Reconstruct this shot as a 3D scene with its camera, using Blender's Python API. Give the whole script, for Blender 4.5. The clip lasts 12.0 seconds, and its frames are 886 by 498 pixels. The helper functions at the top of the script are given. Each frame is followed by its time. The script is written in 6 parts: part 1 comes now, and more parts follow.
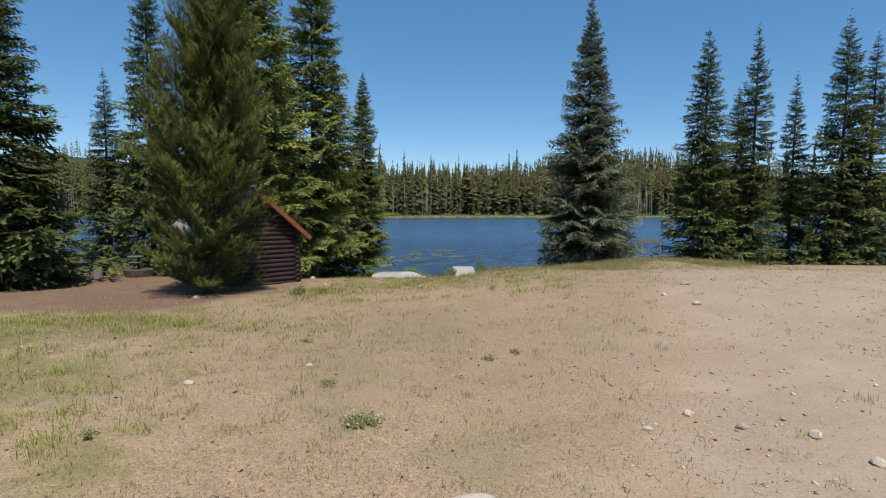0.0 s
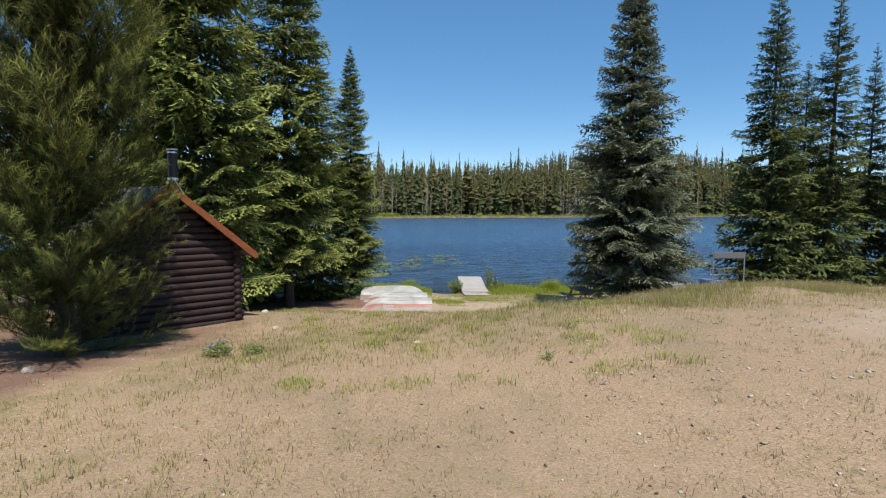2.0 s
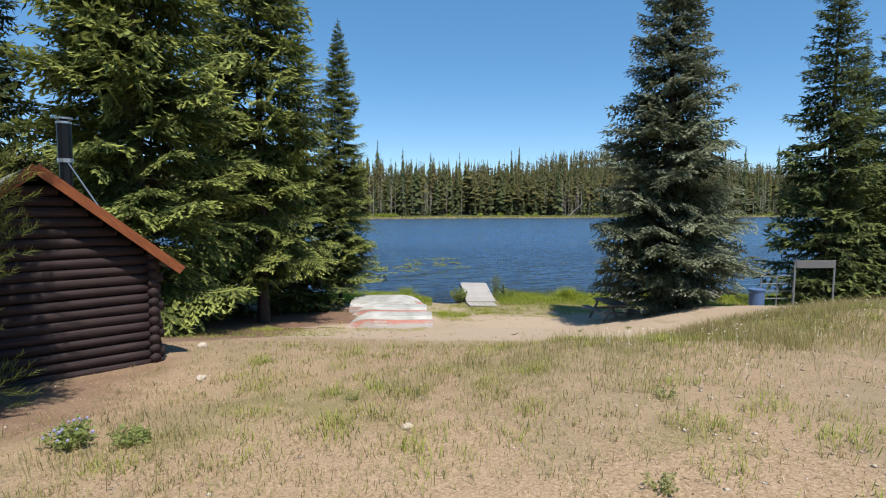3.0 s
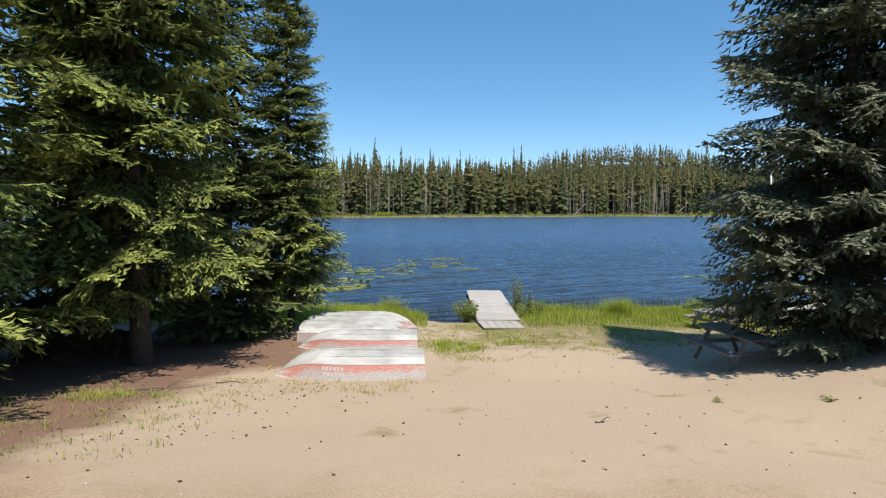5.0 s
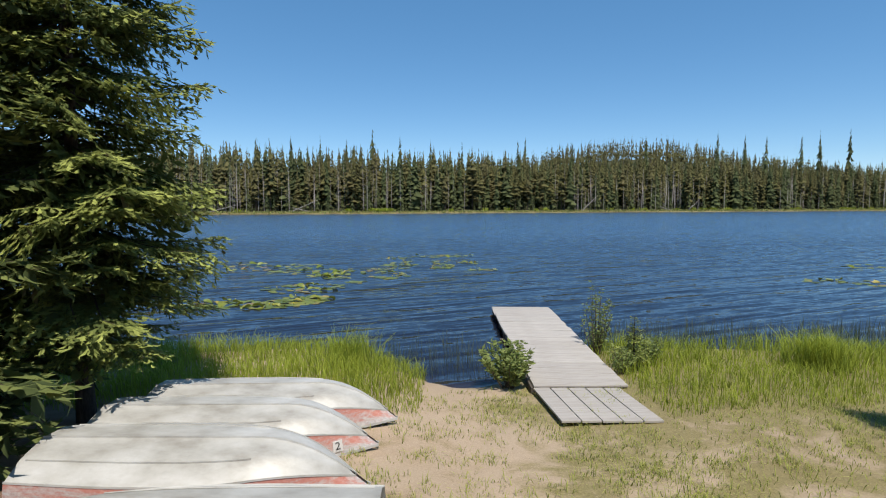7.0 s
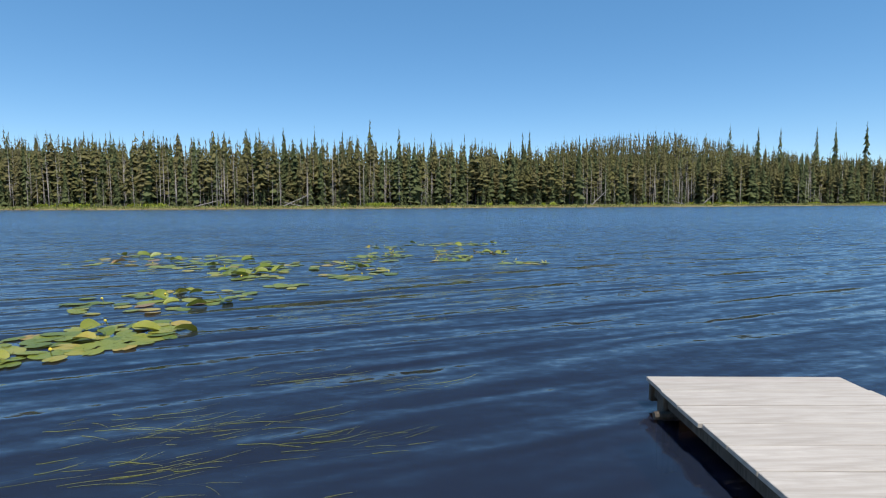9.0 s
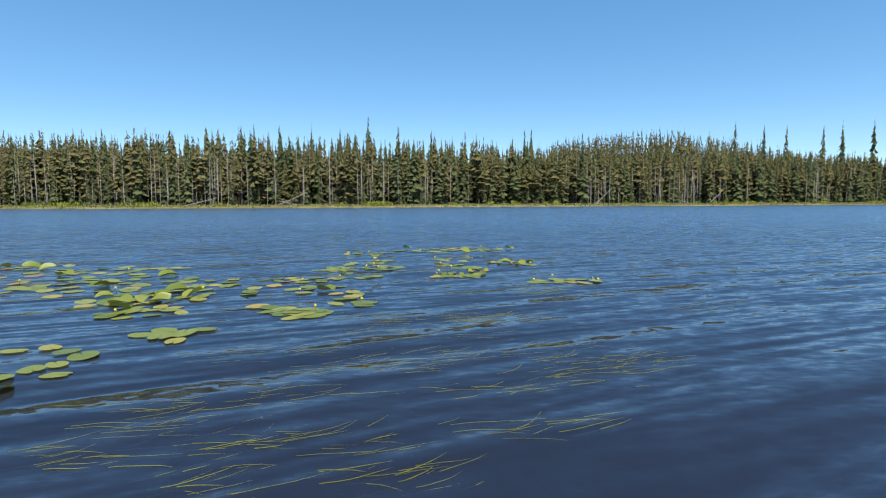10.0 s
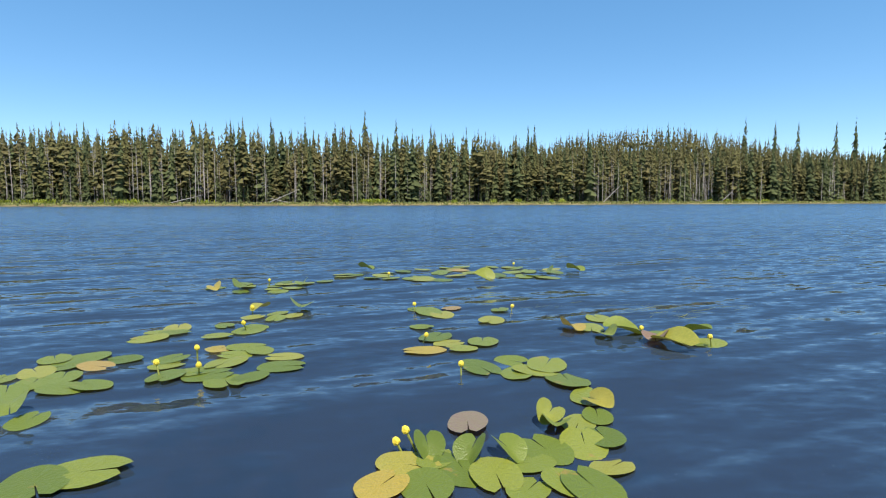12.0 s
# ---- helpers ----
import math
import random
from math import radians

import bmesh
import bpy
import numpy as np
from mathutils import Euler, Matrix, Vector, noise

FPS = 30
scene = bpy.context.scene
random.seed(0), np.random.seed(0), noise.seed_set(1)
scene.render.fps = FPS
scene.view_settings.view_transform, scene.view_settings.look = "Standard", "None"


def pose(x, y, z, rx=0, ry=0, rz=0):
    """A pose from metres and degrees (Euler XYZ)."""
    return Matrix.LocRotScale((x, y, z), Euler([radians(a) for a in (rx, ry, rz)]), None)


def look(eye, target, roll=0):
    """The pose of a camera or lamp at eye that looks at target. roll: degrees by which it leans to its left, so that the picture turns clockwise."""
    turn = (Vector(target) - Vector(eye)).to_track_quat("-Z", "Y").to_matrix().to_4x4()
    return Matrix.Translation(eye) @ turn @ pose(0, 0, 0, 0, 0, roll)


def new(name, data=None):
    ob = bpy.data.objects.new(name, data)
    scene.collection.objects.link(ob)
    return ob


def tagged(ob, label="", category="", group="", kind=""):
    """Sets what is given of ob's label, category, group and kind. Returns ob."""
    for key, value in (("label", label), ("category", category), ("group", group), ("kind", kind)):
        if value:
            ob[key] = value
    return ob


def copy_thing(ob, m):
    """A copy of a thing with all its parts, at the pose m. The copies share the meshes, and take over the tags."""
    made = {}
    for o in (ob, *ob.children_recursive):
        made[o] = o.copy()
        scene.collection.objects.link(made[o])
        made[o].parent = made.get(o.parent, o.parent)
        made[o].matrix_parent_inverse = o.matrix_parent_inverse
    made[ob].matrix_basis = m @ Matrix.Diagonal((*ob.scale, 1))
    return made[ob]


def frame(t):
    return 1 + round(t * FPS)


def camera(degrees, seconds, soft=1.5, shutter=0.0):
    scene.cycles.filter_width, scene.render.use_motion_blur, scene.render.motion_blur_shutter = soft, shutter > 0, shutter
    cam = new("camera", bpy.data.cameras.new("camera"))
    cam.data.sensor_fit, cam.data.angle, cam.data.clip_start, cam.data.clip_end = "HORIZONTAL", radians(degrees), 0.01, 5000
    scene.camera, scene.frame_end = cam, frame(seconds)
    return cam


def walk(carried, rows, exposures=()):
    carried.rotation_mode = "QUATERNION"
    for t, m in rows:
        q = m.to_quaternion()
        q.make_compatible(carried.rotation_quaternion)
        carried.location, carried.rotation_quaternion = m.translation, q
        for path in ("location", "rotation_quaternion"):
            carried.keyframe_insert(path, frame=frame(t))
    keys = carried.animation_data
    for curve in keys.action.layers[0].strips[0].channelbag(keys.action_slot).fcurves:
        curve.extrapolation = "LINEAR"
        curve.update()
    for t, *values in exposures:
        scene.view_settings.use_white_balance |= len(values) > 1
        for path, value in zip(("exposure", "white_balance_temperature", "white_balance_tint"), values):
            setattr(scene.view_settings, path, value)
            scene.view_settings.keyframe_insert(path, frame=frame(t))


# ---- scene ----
cam = camera(78.0, 12.0, soft=1.1)
PATH = [
    (0, (0.761, -2.882, 5.778), (0.76, -0.888, 5.614), 0.35),
    (0.5, (0.709, -1.477, 5.781), (0.709, 0.517, 5.617), 0.35),
    (1, (0.668, 0.075, 5.795), (0.668, 2.069, 5.631), 0.32),
    (1.5, (0.616, 1.818, 5.805), (0.615, 3.812, 5.642), 0.30),
    (2, (0.507, 3.736, 5.82), (0.506, 5.73, 5.655), 0.28),
    (2.5, (0.425, 5.743, 5.754), (0.426, 7.736, 5.592), 0.26),
    (3, (0.404, 7.868, 5.65), (0.404, 9.861, 5.488), 0.22),
    (3.2, (0.372, 8.765, 5.616), (0.377, 10.758, 5.451), 0.20),
    (4.8, (0.407, 16.271, 4.716), (0.407, 18.266, 4.568), 0.18),
    (5, (0.39, 17.298, 4.654), (0.39, 19.292, 4.495), 0.20),
    (5.5, (0.391, 20.057, 4.331), (0.388, 22.05, 4.168), 0.20),
    (6, (0.351, 22.979, 4.067), (0.348, 24.973, 3.904), 0.10),
    (6.5, (0.262, 25.854, 3.824), (0.259, 27.847, 3.661), 0.00),
    (7, (0.163, 28.837, 3.413), (0.16, 30.83, 3.25), -0.02),
    (7.2, (0.093, 30.01, 3.287), (0.09, 32.003, 3.12), -0.03),
    (8.8, (-0.115, 39.458, 1.899), (-0.121, 41.451, 1.734), -0.18),
    (9, (-0.182, 40.662, 1.834), (-0.188, 42.655, 1.666), -0.18),
    (9.5, (-0.258, 43.391, 1.726), (-0.262, 45.384, 1.557), -0.16),
    (10, (-0.272, 45.936, 1.643), (-0.278, 47.929, 1.473), -0.16),
    (10.5, (-0.271, 48.41, 1.496), (-0.278, 50.403, 1.326), -0.14),
    (11, (-0.269, 50.822, 1.373), (-0.275, 52.815, 1.203), -0.12),
    (11.5, (-0.242, 53.243, 1.234), (-0.249, 55.236, 1.062), -0.14),
    (12, (-0.219, 55.645, 1.194), (-0.226, 57.637, 1.021), -0.10),
]
EXPOSURES = [(0, .06, 6550, 10), (3, .34, 6550, 10), (5, .40, 6600, 10), (5.5, .32, 6600, 10), (6.5, .18, 6600, 10), (7, .19, 6600, 10), (9, .34, 6600, 10), (10.5, .64, 6800, 10), (12, .66, 6800, 10)]
walk(cam, [(t, look(eye, target, roll)) for t, eye, target, roll in PATH], EXPOSURES)

# ---- light ----
SUN_ELEV, SUN_AZ = 65.0, 159.0
world = bpy.data.worlds.new("sky")
scene.world = world
world.use_nodes = True
_n = world.node_tree.nodes
_n.clear()
_sky = _n.new("ShaderNodeTexSky")
_sky.sky_type = "NISHITA"
_sky.sun_disc = False
_sky.sun_elevation, _sky.sun_rotation = radians(SUN_ELEV), radians(SUN_AZ)
_sky.altitude, _sky.air_density, _sky.dust_density, _sky.ozone_density = 1500, 0.85, 0.0, 1.0
_bg = _n.new("ShaderNodeBackground")
_bg.inputs["Strength"].default_value = 0.13
_out = _n.new("ShaderNodeOutputWorld")
_hue = _n.new("ShaderNodeHueSaturation")
_hue.inputs["Saturation"].default_value = 1.20
_hue.inputs["Hue"].default_value = 0.494
world.node_tree.links.new(_sky.outputs[0], _hue.inputs["Color"])
_haze = _n.new("ShaderNodeMix")
_haze.data_type = "RGBA"
_haze.inputs[0].default_value = 0.30
_haze.inputs[7].default_value = (0.74, 2.38, 4.9, 1)
world.node_tree.links.new(_hue.outputs[0], _haze.inputs[6])
world.node_tree.links.new(_haze.outputs[2], _bg.inputs["Color"])
world.node_tree.links.new(_bg.outputs[0], _out.inputs["Surface"])
_az, _el = radians(SUN_AZ), radians(SUN_ELEV)
SUN_DIR = Vector((math.sin(_az) * math.cos(_el), math.cos(_az) * math.cos(_el), math.sin(_el)))
sun = new("sun", bpy.data.lights.new("sun", "SUN"))
sun.data.energy, sun.data.angle, sun.data.color = 4.6, radians(0.53), (1.0, 0.955, 0.88)
sun.matrix_world = look(SUN_DIR * 100, (0, 0, 0))

rng = np.random.default_rng(7)


# ---- materials ----
class Mat:
    """A small builder of node materials."""

    def __init__(self, name):
        self.m = bpy.data.materials.new(name)
        self.m.use_nodes = True
        self.t = self.m.node_tree
        self.t.nodes.clear()
        self.out = self.t.nodes.new("ShaderNodeOutputMaterial")

    def node(self, kind, **settings):
        n = self.t.nodes.new(kind)
        for k, v in settings.items():
            n.inputs[k].default_value = v
        return n

    def link(self, a, b):
        self.t.links.new(a, b)

    def coords(self, stretch=(1, 1, 1), turn=(0, 0, 0), generated=False):
        c = self.node("ShaderNodeTexCoord")
        m = self.node("ShaderNodeMapping", Scale=stretch, Rotation=turn)
        self.link(c.outputs["Object"], m.inputs["Vector"])
        return m.outputs["Vector"]

    def place(self, stretch=(1, 1, 1), turn=(0, 0, 0)):
        g = self.node("ShaderNodeNewGeometry")
        m = self.node("ShaderNodeMapping", Scale=stretch, Rotation=turn)
        self.link(g.outputs["Position"], m.inputs["Vector"])
        return m.outputs["Vector"]

    def noise(self, vec, scale, detail=4.0, rough=0.55, distort=0.0):
        n = self.node("ShaderNodeTexNoise", Scale=scale, Detail=detail, Roughness=rough, Distortion=distort)
        self.link(vec, n.inputs["Vector"])
        return n.outputs["Fac"]

    def ramp(self, fac, stops):
        r = self.node("ShaderNodeValToRGB")
        e = r.color_ramp.elements
        while len(e) < len(stops):
            e.new(0.5)
        for k, (p, c) in enumerate(stops):
            e[k].position, e[k].color = p, (*c, 1) if len(c) == 3 else c
        self.link(fac, r.inputs["Fac"])
        return r.outputs["Color"]

    def level(self, fac, lo, hi):
        r = self.node("ShaderNodeMapRange")
        r.clamp = True
        r.inputs["From Min"].default_value, r.inputs["From Max"].default_value = lo, hi
        self.link(fac, r.inputs["Value"])
        return r.outputs["Result"]

    def maths(self, op, a, b):
        n = self.node("ShaderNodeMath")
        n.operation = op
        for k, v in enumerate((a, b)):
            if isinstance(v, (int, float)):
                n.inputs[k].default_value = v
            else:
                self.link(v, n.inputs[k])
        return n.outputs[0]

    def mix(self, fac, a, b, blend="MIX"):
        n = self.node("ShaderNodeMix")
        n.data_type, n.blend_type = "RGBA", blend
        for sock, v in ((n.inputs[0], fac), (n.inputs[6], a), (n.inputs[7], b)):
            if isinstance(v, (int, float)):
                sock.default_value = v
            elif isinstance(v, tuple):
                sock.default_value = (*v, 1) if len(v) == 3 else v
            else:
                self.link(v, sock)
        return n.outputs[2]

    def bump(self, height, strength=0.3, distance=0.02, normal=None):
        b = self.node("ShaderNodeBump", Strength=strength, Distance=distance)
        self.link(height, b.inputs["Height"])
        if normal is not None:
            self.link(normal, b.inputs["Normal"])
        return b.outputs["Normal"]

    def attr(self, name):
        a = self.node("ShaderNodeAttribute")
        a.attribute_name = name
        return a.outputs["Fac"]

    def random(self):
        return self.node("ShaderNodeObjectInfo").outputs["Random"]

    def island(self):
        return self.node("ShaderNodeNewGeometry").outputs["Random Per Island"]

    def done(self, color, rough=0.7, normal=None, metal=0.0, specular=0.5, translucent=0.0):
        p = self.node("ShaderNodeBsdfPrincipled", Metallic=metal)
        p.inputs["Specular IOR Level"].default_value = specular
        for sock, v in ((p.inputs["Base Color"], color), (p.inputs["Roughness"], rough)):
            if isinstance(v, (int, float)):
                sock.default_value = v
            elif isinstance(v, tuple):
                sock.default_value = (*v, 1)
            else:
                self.link(v, sock)
        if normal is not None:
            self.link(normal, p.inputs["Normal"])
        s = p.outputs[0]
        if translucent:
            t = self.node("ShaderNodeBsdfTranslucent")
            if isinstance(color, tuple):
                t.inputs["Color"].default_value = (*color, 1)
            else:
                self.link(color, t.inputs["Color"])
            x = self.node("ShaderNodeMixShader", Fac=translucent)
            self.link(s, x.inputs[1])
            self.link(t.outputs[0], x.inputs[2])
            s = x.outputs[0]
        self.link(s, self.out.inputs["Surface"])
        return self.m


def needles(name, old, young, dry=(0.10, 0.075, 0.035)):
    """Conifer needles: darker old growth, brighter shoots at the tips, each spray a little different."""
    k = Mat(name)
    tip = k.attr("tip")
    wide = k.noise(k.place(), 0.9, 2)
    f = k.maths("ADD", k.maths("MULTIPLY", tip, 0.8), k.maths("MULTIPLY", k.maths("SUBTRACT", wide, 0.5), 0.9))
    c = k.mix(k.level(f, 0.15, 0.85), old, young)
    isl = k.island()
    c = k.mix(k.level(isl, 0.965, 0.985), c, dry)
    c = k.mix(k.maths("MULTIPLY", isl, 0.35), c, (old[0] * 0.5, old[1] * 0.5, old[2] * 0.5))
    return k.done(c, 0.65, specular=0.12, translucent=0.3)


def bark(name, a, b):
    k = Mat(name)
    v = k.coords((9, 9, 2.2))
    n = k.noise(v, 3.0, 6, 0.65)
    m = k.noise(k.coords(), 1.3, 2)
    c = k.mix(k.maths("MULTIPLY", m, 0.5), k.ramp(n, [(0.3, a), (0.72, b)]), a)
    return k.done(c, 0.9, k.bump(n, 0.8, 0.03), specular=0.2)


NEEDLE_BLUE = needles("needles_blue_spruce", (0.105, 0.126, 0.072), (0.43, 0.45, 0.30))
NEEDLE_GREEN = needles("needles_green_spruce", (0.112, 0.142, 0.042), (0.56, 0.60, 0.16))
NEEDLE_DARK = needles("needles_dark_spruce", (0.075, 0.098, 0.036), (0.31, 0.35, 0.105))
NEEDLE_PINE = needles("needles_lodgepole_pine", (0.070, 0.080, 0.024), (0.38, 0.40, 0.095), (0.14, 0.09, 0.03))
BARK_SPRUCE = bark("bark_spruce", (0.035, 0.026, 0.02), (0.13, 0.10, 0.085))
BARK_GREY = bark("bark_dead_grey", (0.16, 0.145, 0.135), (0.36, 0.335, 0.315))


def make_ground():
    k = Mat("ground_soil_and_dry_grass")
    p = k.place()
    fine = k.noise(p, 36.0, 6, 0.74)
    tiny = k.noise(p, 75.0, 4, 0.7)
    mid = k.noise(p, 0.8, 7, 0.68, 0.6)
    big = k.noise(p, 0.16, 3, 0.5)
    speck = k.level(k.noise(p, 22.0, 6, 0.8), 0.54, 0.64)
    grit = k.level(k.noise(p, 48.0, 3, 0.8), 0.58, 0.66)
    sand = k.ramp(fine, [(0.25, (0.335, 0.25, 0.172)), (0.5, (0.40, 0.305, 0.215)), (0.78, (0.475, 0.37, 0.272))])
    soil = k.ramp(fine, [(0.25, (0.10, 0.055, 0.037)), (0.55, (0.20, 0.12, 0.082)), (0.8, (0.28, 0.185, 0.13))])
    straw = k.ramp(fine, [(0.28, (0.19, 0.13, 0.078)), (0.45, (0.30, 0.207, 0.128)), (0.57, (0.40, 0.285, 0.182)), (0.72, (0.56, 0.415, 0.28))])
    green = k.ramp(fine, [(0.3, (0.105, 0.095, 0.034)), (0.55, (0.215, 0.185, 0.07)), (0.8, (0.32, 0.265, 0.125))])
    mud = (0.04, 0.03, 0.022)
    floor = k.ramp(fine, [(0.3, (0.04, 0.045, 0.02)), (0.8, (0.09, 0.085, 0.04))])
    c = k.mix(k.level(k.maths("ADD", k.attr("straw"), k.maths("MULTIPLY", k.maths("SUBTRACT", mid, 0.5), 1.6)), 0.2, 0.8), sand, straw)
    c = k.mix(k.maths("MULTIPLY", k.maths("MULTIPLY", speck, k.attr("straw")), 0.45), c, (0.17, 0.135, 0.075))
    c = k.mix(k.level(k.maths("ADD", k.attr("soil"), k.maths("MULTIPLY", k.maths("SUBTRACT", mid, 0.5), 1.0)), 0.3, 0.7), c, soil)
    c = k.mix(k.maths("MULTIPLY", k.level(k.maths("ADD", k.attr("green"), k.maths("MULTIPLY", k.maths("SUBTRACT", mid, 0.5), 2.8)), 0.28, 0.74), 0.88), c, green)
    c = k.mix(k.maths("MULTIPLY", k.level(big, 0.5, 0.68), 0.22), c, (0.24, 0.165, 0.11))
    mott = k.level(k.noise(p, 0.45, 6, 0.7, 0.4), 0.47, 0.62)
    c = k.mix(k.maths("MULTIPLY", k.maths("MULTIPLY", mott, k.attr("straw")), 0.55), c, (0.225, 0.18, 0.105))
    c = k.mix(k.maths("MULTIPLY", grit, 0.4), c, (0.15, 0.11, 0.075))
    c = k.mix(k.maths("MULTIPLY", k.attr("track"), k.level(mid, 0.25, 0.75)), c, k.ramp(fine, [(0.3, (0.23, 0.165, 0.112)), (0.7, (0.40, 0.295, 0.21))]))
    c = k.mix(k.attr("wood"), c, floor)
    c = k.mix(k.attr("bed"), c, mud)
    pebble = k.node("ShaderNodeTexVoronoi", Scale=26.0)
    k.link(p, pebble.inputs["Vector"])
    stones = k.level(pebble.outputs["Distance"], 0.16, 0.10)
    keep = k.level(k.noise(p, 3.1, 3), 0.5, 0.62)
    c = k.mix(k.maths("MULTIPLY", k.maths("MULTIPLY", stones, keep), 0.7), c, (0.42, 0.36, 0.31))
    h = k.maths("ADD", k.maths("MULTIPLY", fine, 0.6), k.maths("MULTIPLY", tiny, 0.25))
    h = k.maths("ADD", h, k.maths("MULTIPLY", k.maths("MULTIPLY", stones, keep), 0.3))
    return k.done(c, 0.95, k.bump(h, 0.26, 0.02), specular=0.15)


GROUND = make_ground()


def make_water():
    k = Mat("lake_water")

    def crests(angle, along):
        m = k.node("ShaderNodeMapping", Scale=(along, 1.0, 1.0))
        k.link(k.place((1, 1, 1), (0, 0, radians(-angle))), m.inputs["Vector"])
        return m.outputs["Vector"]

    def tilt(vec, scale, detail, amount):
        """Slopes of small waves, as a sideways vector."""
        n = k.node("ShaderNodeTexNoise", Scale=scale, Detail=detail, Roughness=0.55)
        k.link(vec, n.inputs["Vector"])
        s = k.node("ShaderNodeVectorMath")
        s.operation = "MULTIPLY_ADD"
        k.link(n.outputs["Color"], s.inputs[0])
        s.inputs[1].default_value = (amount * 0.7, amount, 0)
        s.inputs[2].default_value = (-amount * 0.35, -amount * 0.57, 0)
        return s.outputs[0]

    def total(a, b):
        s = k.node("ShaderNodeVectorMath")
        s.operation = "ADD"
        k.link(a, s.inputs[0])
        if isinstance(b, tuple):
            s.inputs[1].default_value = b
        else:
            k.link(b, s.inputs[1])
        return s.outputs[0]

    swell = k.noise(crests(24, 0.13), 1.25, 2, 0.4, 0.25)
    ripple = total(total(tilt(crests(12, 0.4), 6.0, 3, 0.95), tilt(crests(20, 0.3), 2.2, 2, 0.6)), tilt(crests(5, 0.45), 15.0, 2, 0.6))
    # sheltered and smoother near the bank, wind-ruffled further out
    xyz = k.node("ShaderNodeSeparateXYZ")
    k.link(k.place(), xyz.inputs[0])
    gust = k.maths("ADD", 0.30, k.maths("MULTIPLY", k.level(xyz.outputs["Y"], 52, 76), 0.70))
    calm = k.node("ShaderNodeVectorMath")
    calm.operation = "SCALE"
    k.link(ripple, calm.inputs[0])
    k.link(gust, calm.inputs["Scale"])
    ripple = calm.outputs[0]
    up = k.node("ShaderNodeVectorMath")
    up.operation = "NORMALIZE"
    k.link(total(ripple, (0, 0, 1)), up.inputs[0])
    normal = k.bump(swell, 1.0, 0.15, up.outputs[0])
    f = k.node("ShaderNodeFresnel", IOR=1.42)
    k.link(normal, f.inputs["Normal"])
    gloss = k.node("ShaderNodeBsdfGlossy", Roughness=0.09)
    gloss.inputs["Color"].default_value = (1, 1, 1, 1)
    k.link(normal, gloss.inputs["Normal"])
    # Diffuse body: bluer with depth, its far brightness painted in for reflected sky.
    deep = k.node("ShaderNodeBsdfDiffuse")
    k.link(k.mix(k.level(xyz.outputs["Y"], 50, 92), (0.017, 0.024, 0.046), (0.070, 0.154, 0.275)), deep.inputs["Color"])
    k.link(normal, deep.inputs["Normal"])
    clear = k.node("ShaderNodeBsdfTransparent")
    clear.inputs["Color"].default_value = (0.55, 0.47, 0.38, 1)
    body = k.node("ShaderNodeMixShader", Fac=0.45)
    k.link(deep.outputs[0], body.inputs[1])
    k.link(clear.outputs[0], body.inputs[2])
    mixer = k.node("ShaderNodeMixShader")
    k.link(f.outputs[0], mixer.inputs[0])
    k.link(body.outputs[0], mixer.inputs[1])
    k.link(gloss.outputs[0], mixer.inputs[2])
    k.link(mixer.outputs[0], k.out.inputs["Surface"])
    return k.m


WATER = make_water()


def wood(name, dark, light, grain=(2, 30, 30), bumpy=0.4, rough=0.8, vary=0.3):
    k = Mat(name)
    v = k.coords(grain)
    n = k.noise(v, 1.6, 6, 0.65, 0.5)
    c = k.ramp(n, [(0.3, dark), (0.7, light)])
    c = k.mix(k.maths("MULTIPLY", k.random(), vary), c, (dark[0] * 0.7, dark[1] * 0.7, dark[2] * 0.7))
    stain = k.noise(k.place(), 2.5, 4, 0.6)
    c = k.mix(k.maths("MULTIPLY", k.level(stain, 0.5, 0.75), 0.35), c, dark)
    return k.done(c, rough, k.bump(n, bumpy, 0.01), specular=0.3)


LOG = wood("stained_log", (0.017, 0.009, 0.009), (0.066, 0.040, 0.038), (1.2, 24, 24), 0.6, 0.75, 0.4)
FASCIA = wood("orange_fascia", (0.16, 0.045, 0.018), (0.33, 0.105, 0.035), (2, 20, 20), 0.3, 0.7, 0.1)
DECK = wood("weathered_deck", (0.33, 0.295, 0.26), (0.50, 0.46, 0.42), (1.0, 11, 11), 0.4, 0.85, 0.3)
DECK_DARK = wood("weathered_posts", (0.045, 0.037, 0.03), (0.14, 0.12, 0.10), (20, 20, 2), 0.5, 0.9, 0.3)
TABLE_WOOD = wood("weathered_table_wood", (0.11, 0.095, 0.08), (0.34, 0.31, 0.28), (2, 26, 26), 0.4, 0.85, 0.3)
ROOFING = wood("grey_roofing", (0.16, 0.15, 0.145), (0.30, 0.29, 0.28), (3, 3, 3), 0.5, 0.9, 0.2)


def plain(name, color, rough=0.6, metal=0.0, speck=0.25, scale=7.0, dirt=None):
    k = Mat(name)
    n = k.noise(k.coords(), scale, 5, 0.6)
    d = dirt or tuple(x * 0.5 for x in color)
    c = k.mix(k.maths("MULTIPLY", k.level(n, 0.4, 0.8), speck), color, d)
    return k.done(c, k.maths("ADD", k.maths("MULTIPLY", n, 0.25), max(rough - 0.12, 0.02)), k.bump(n, 0.08, 0.01), metal=metal)


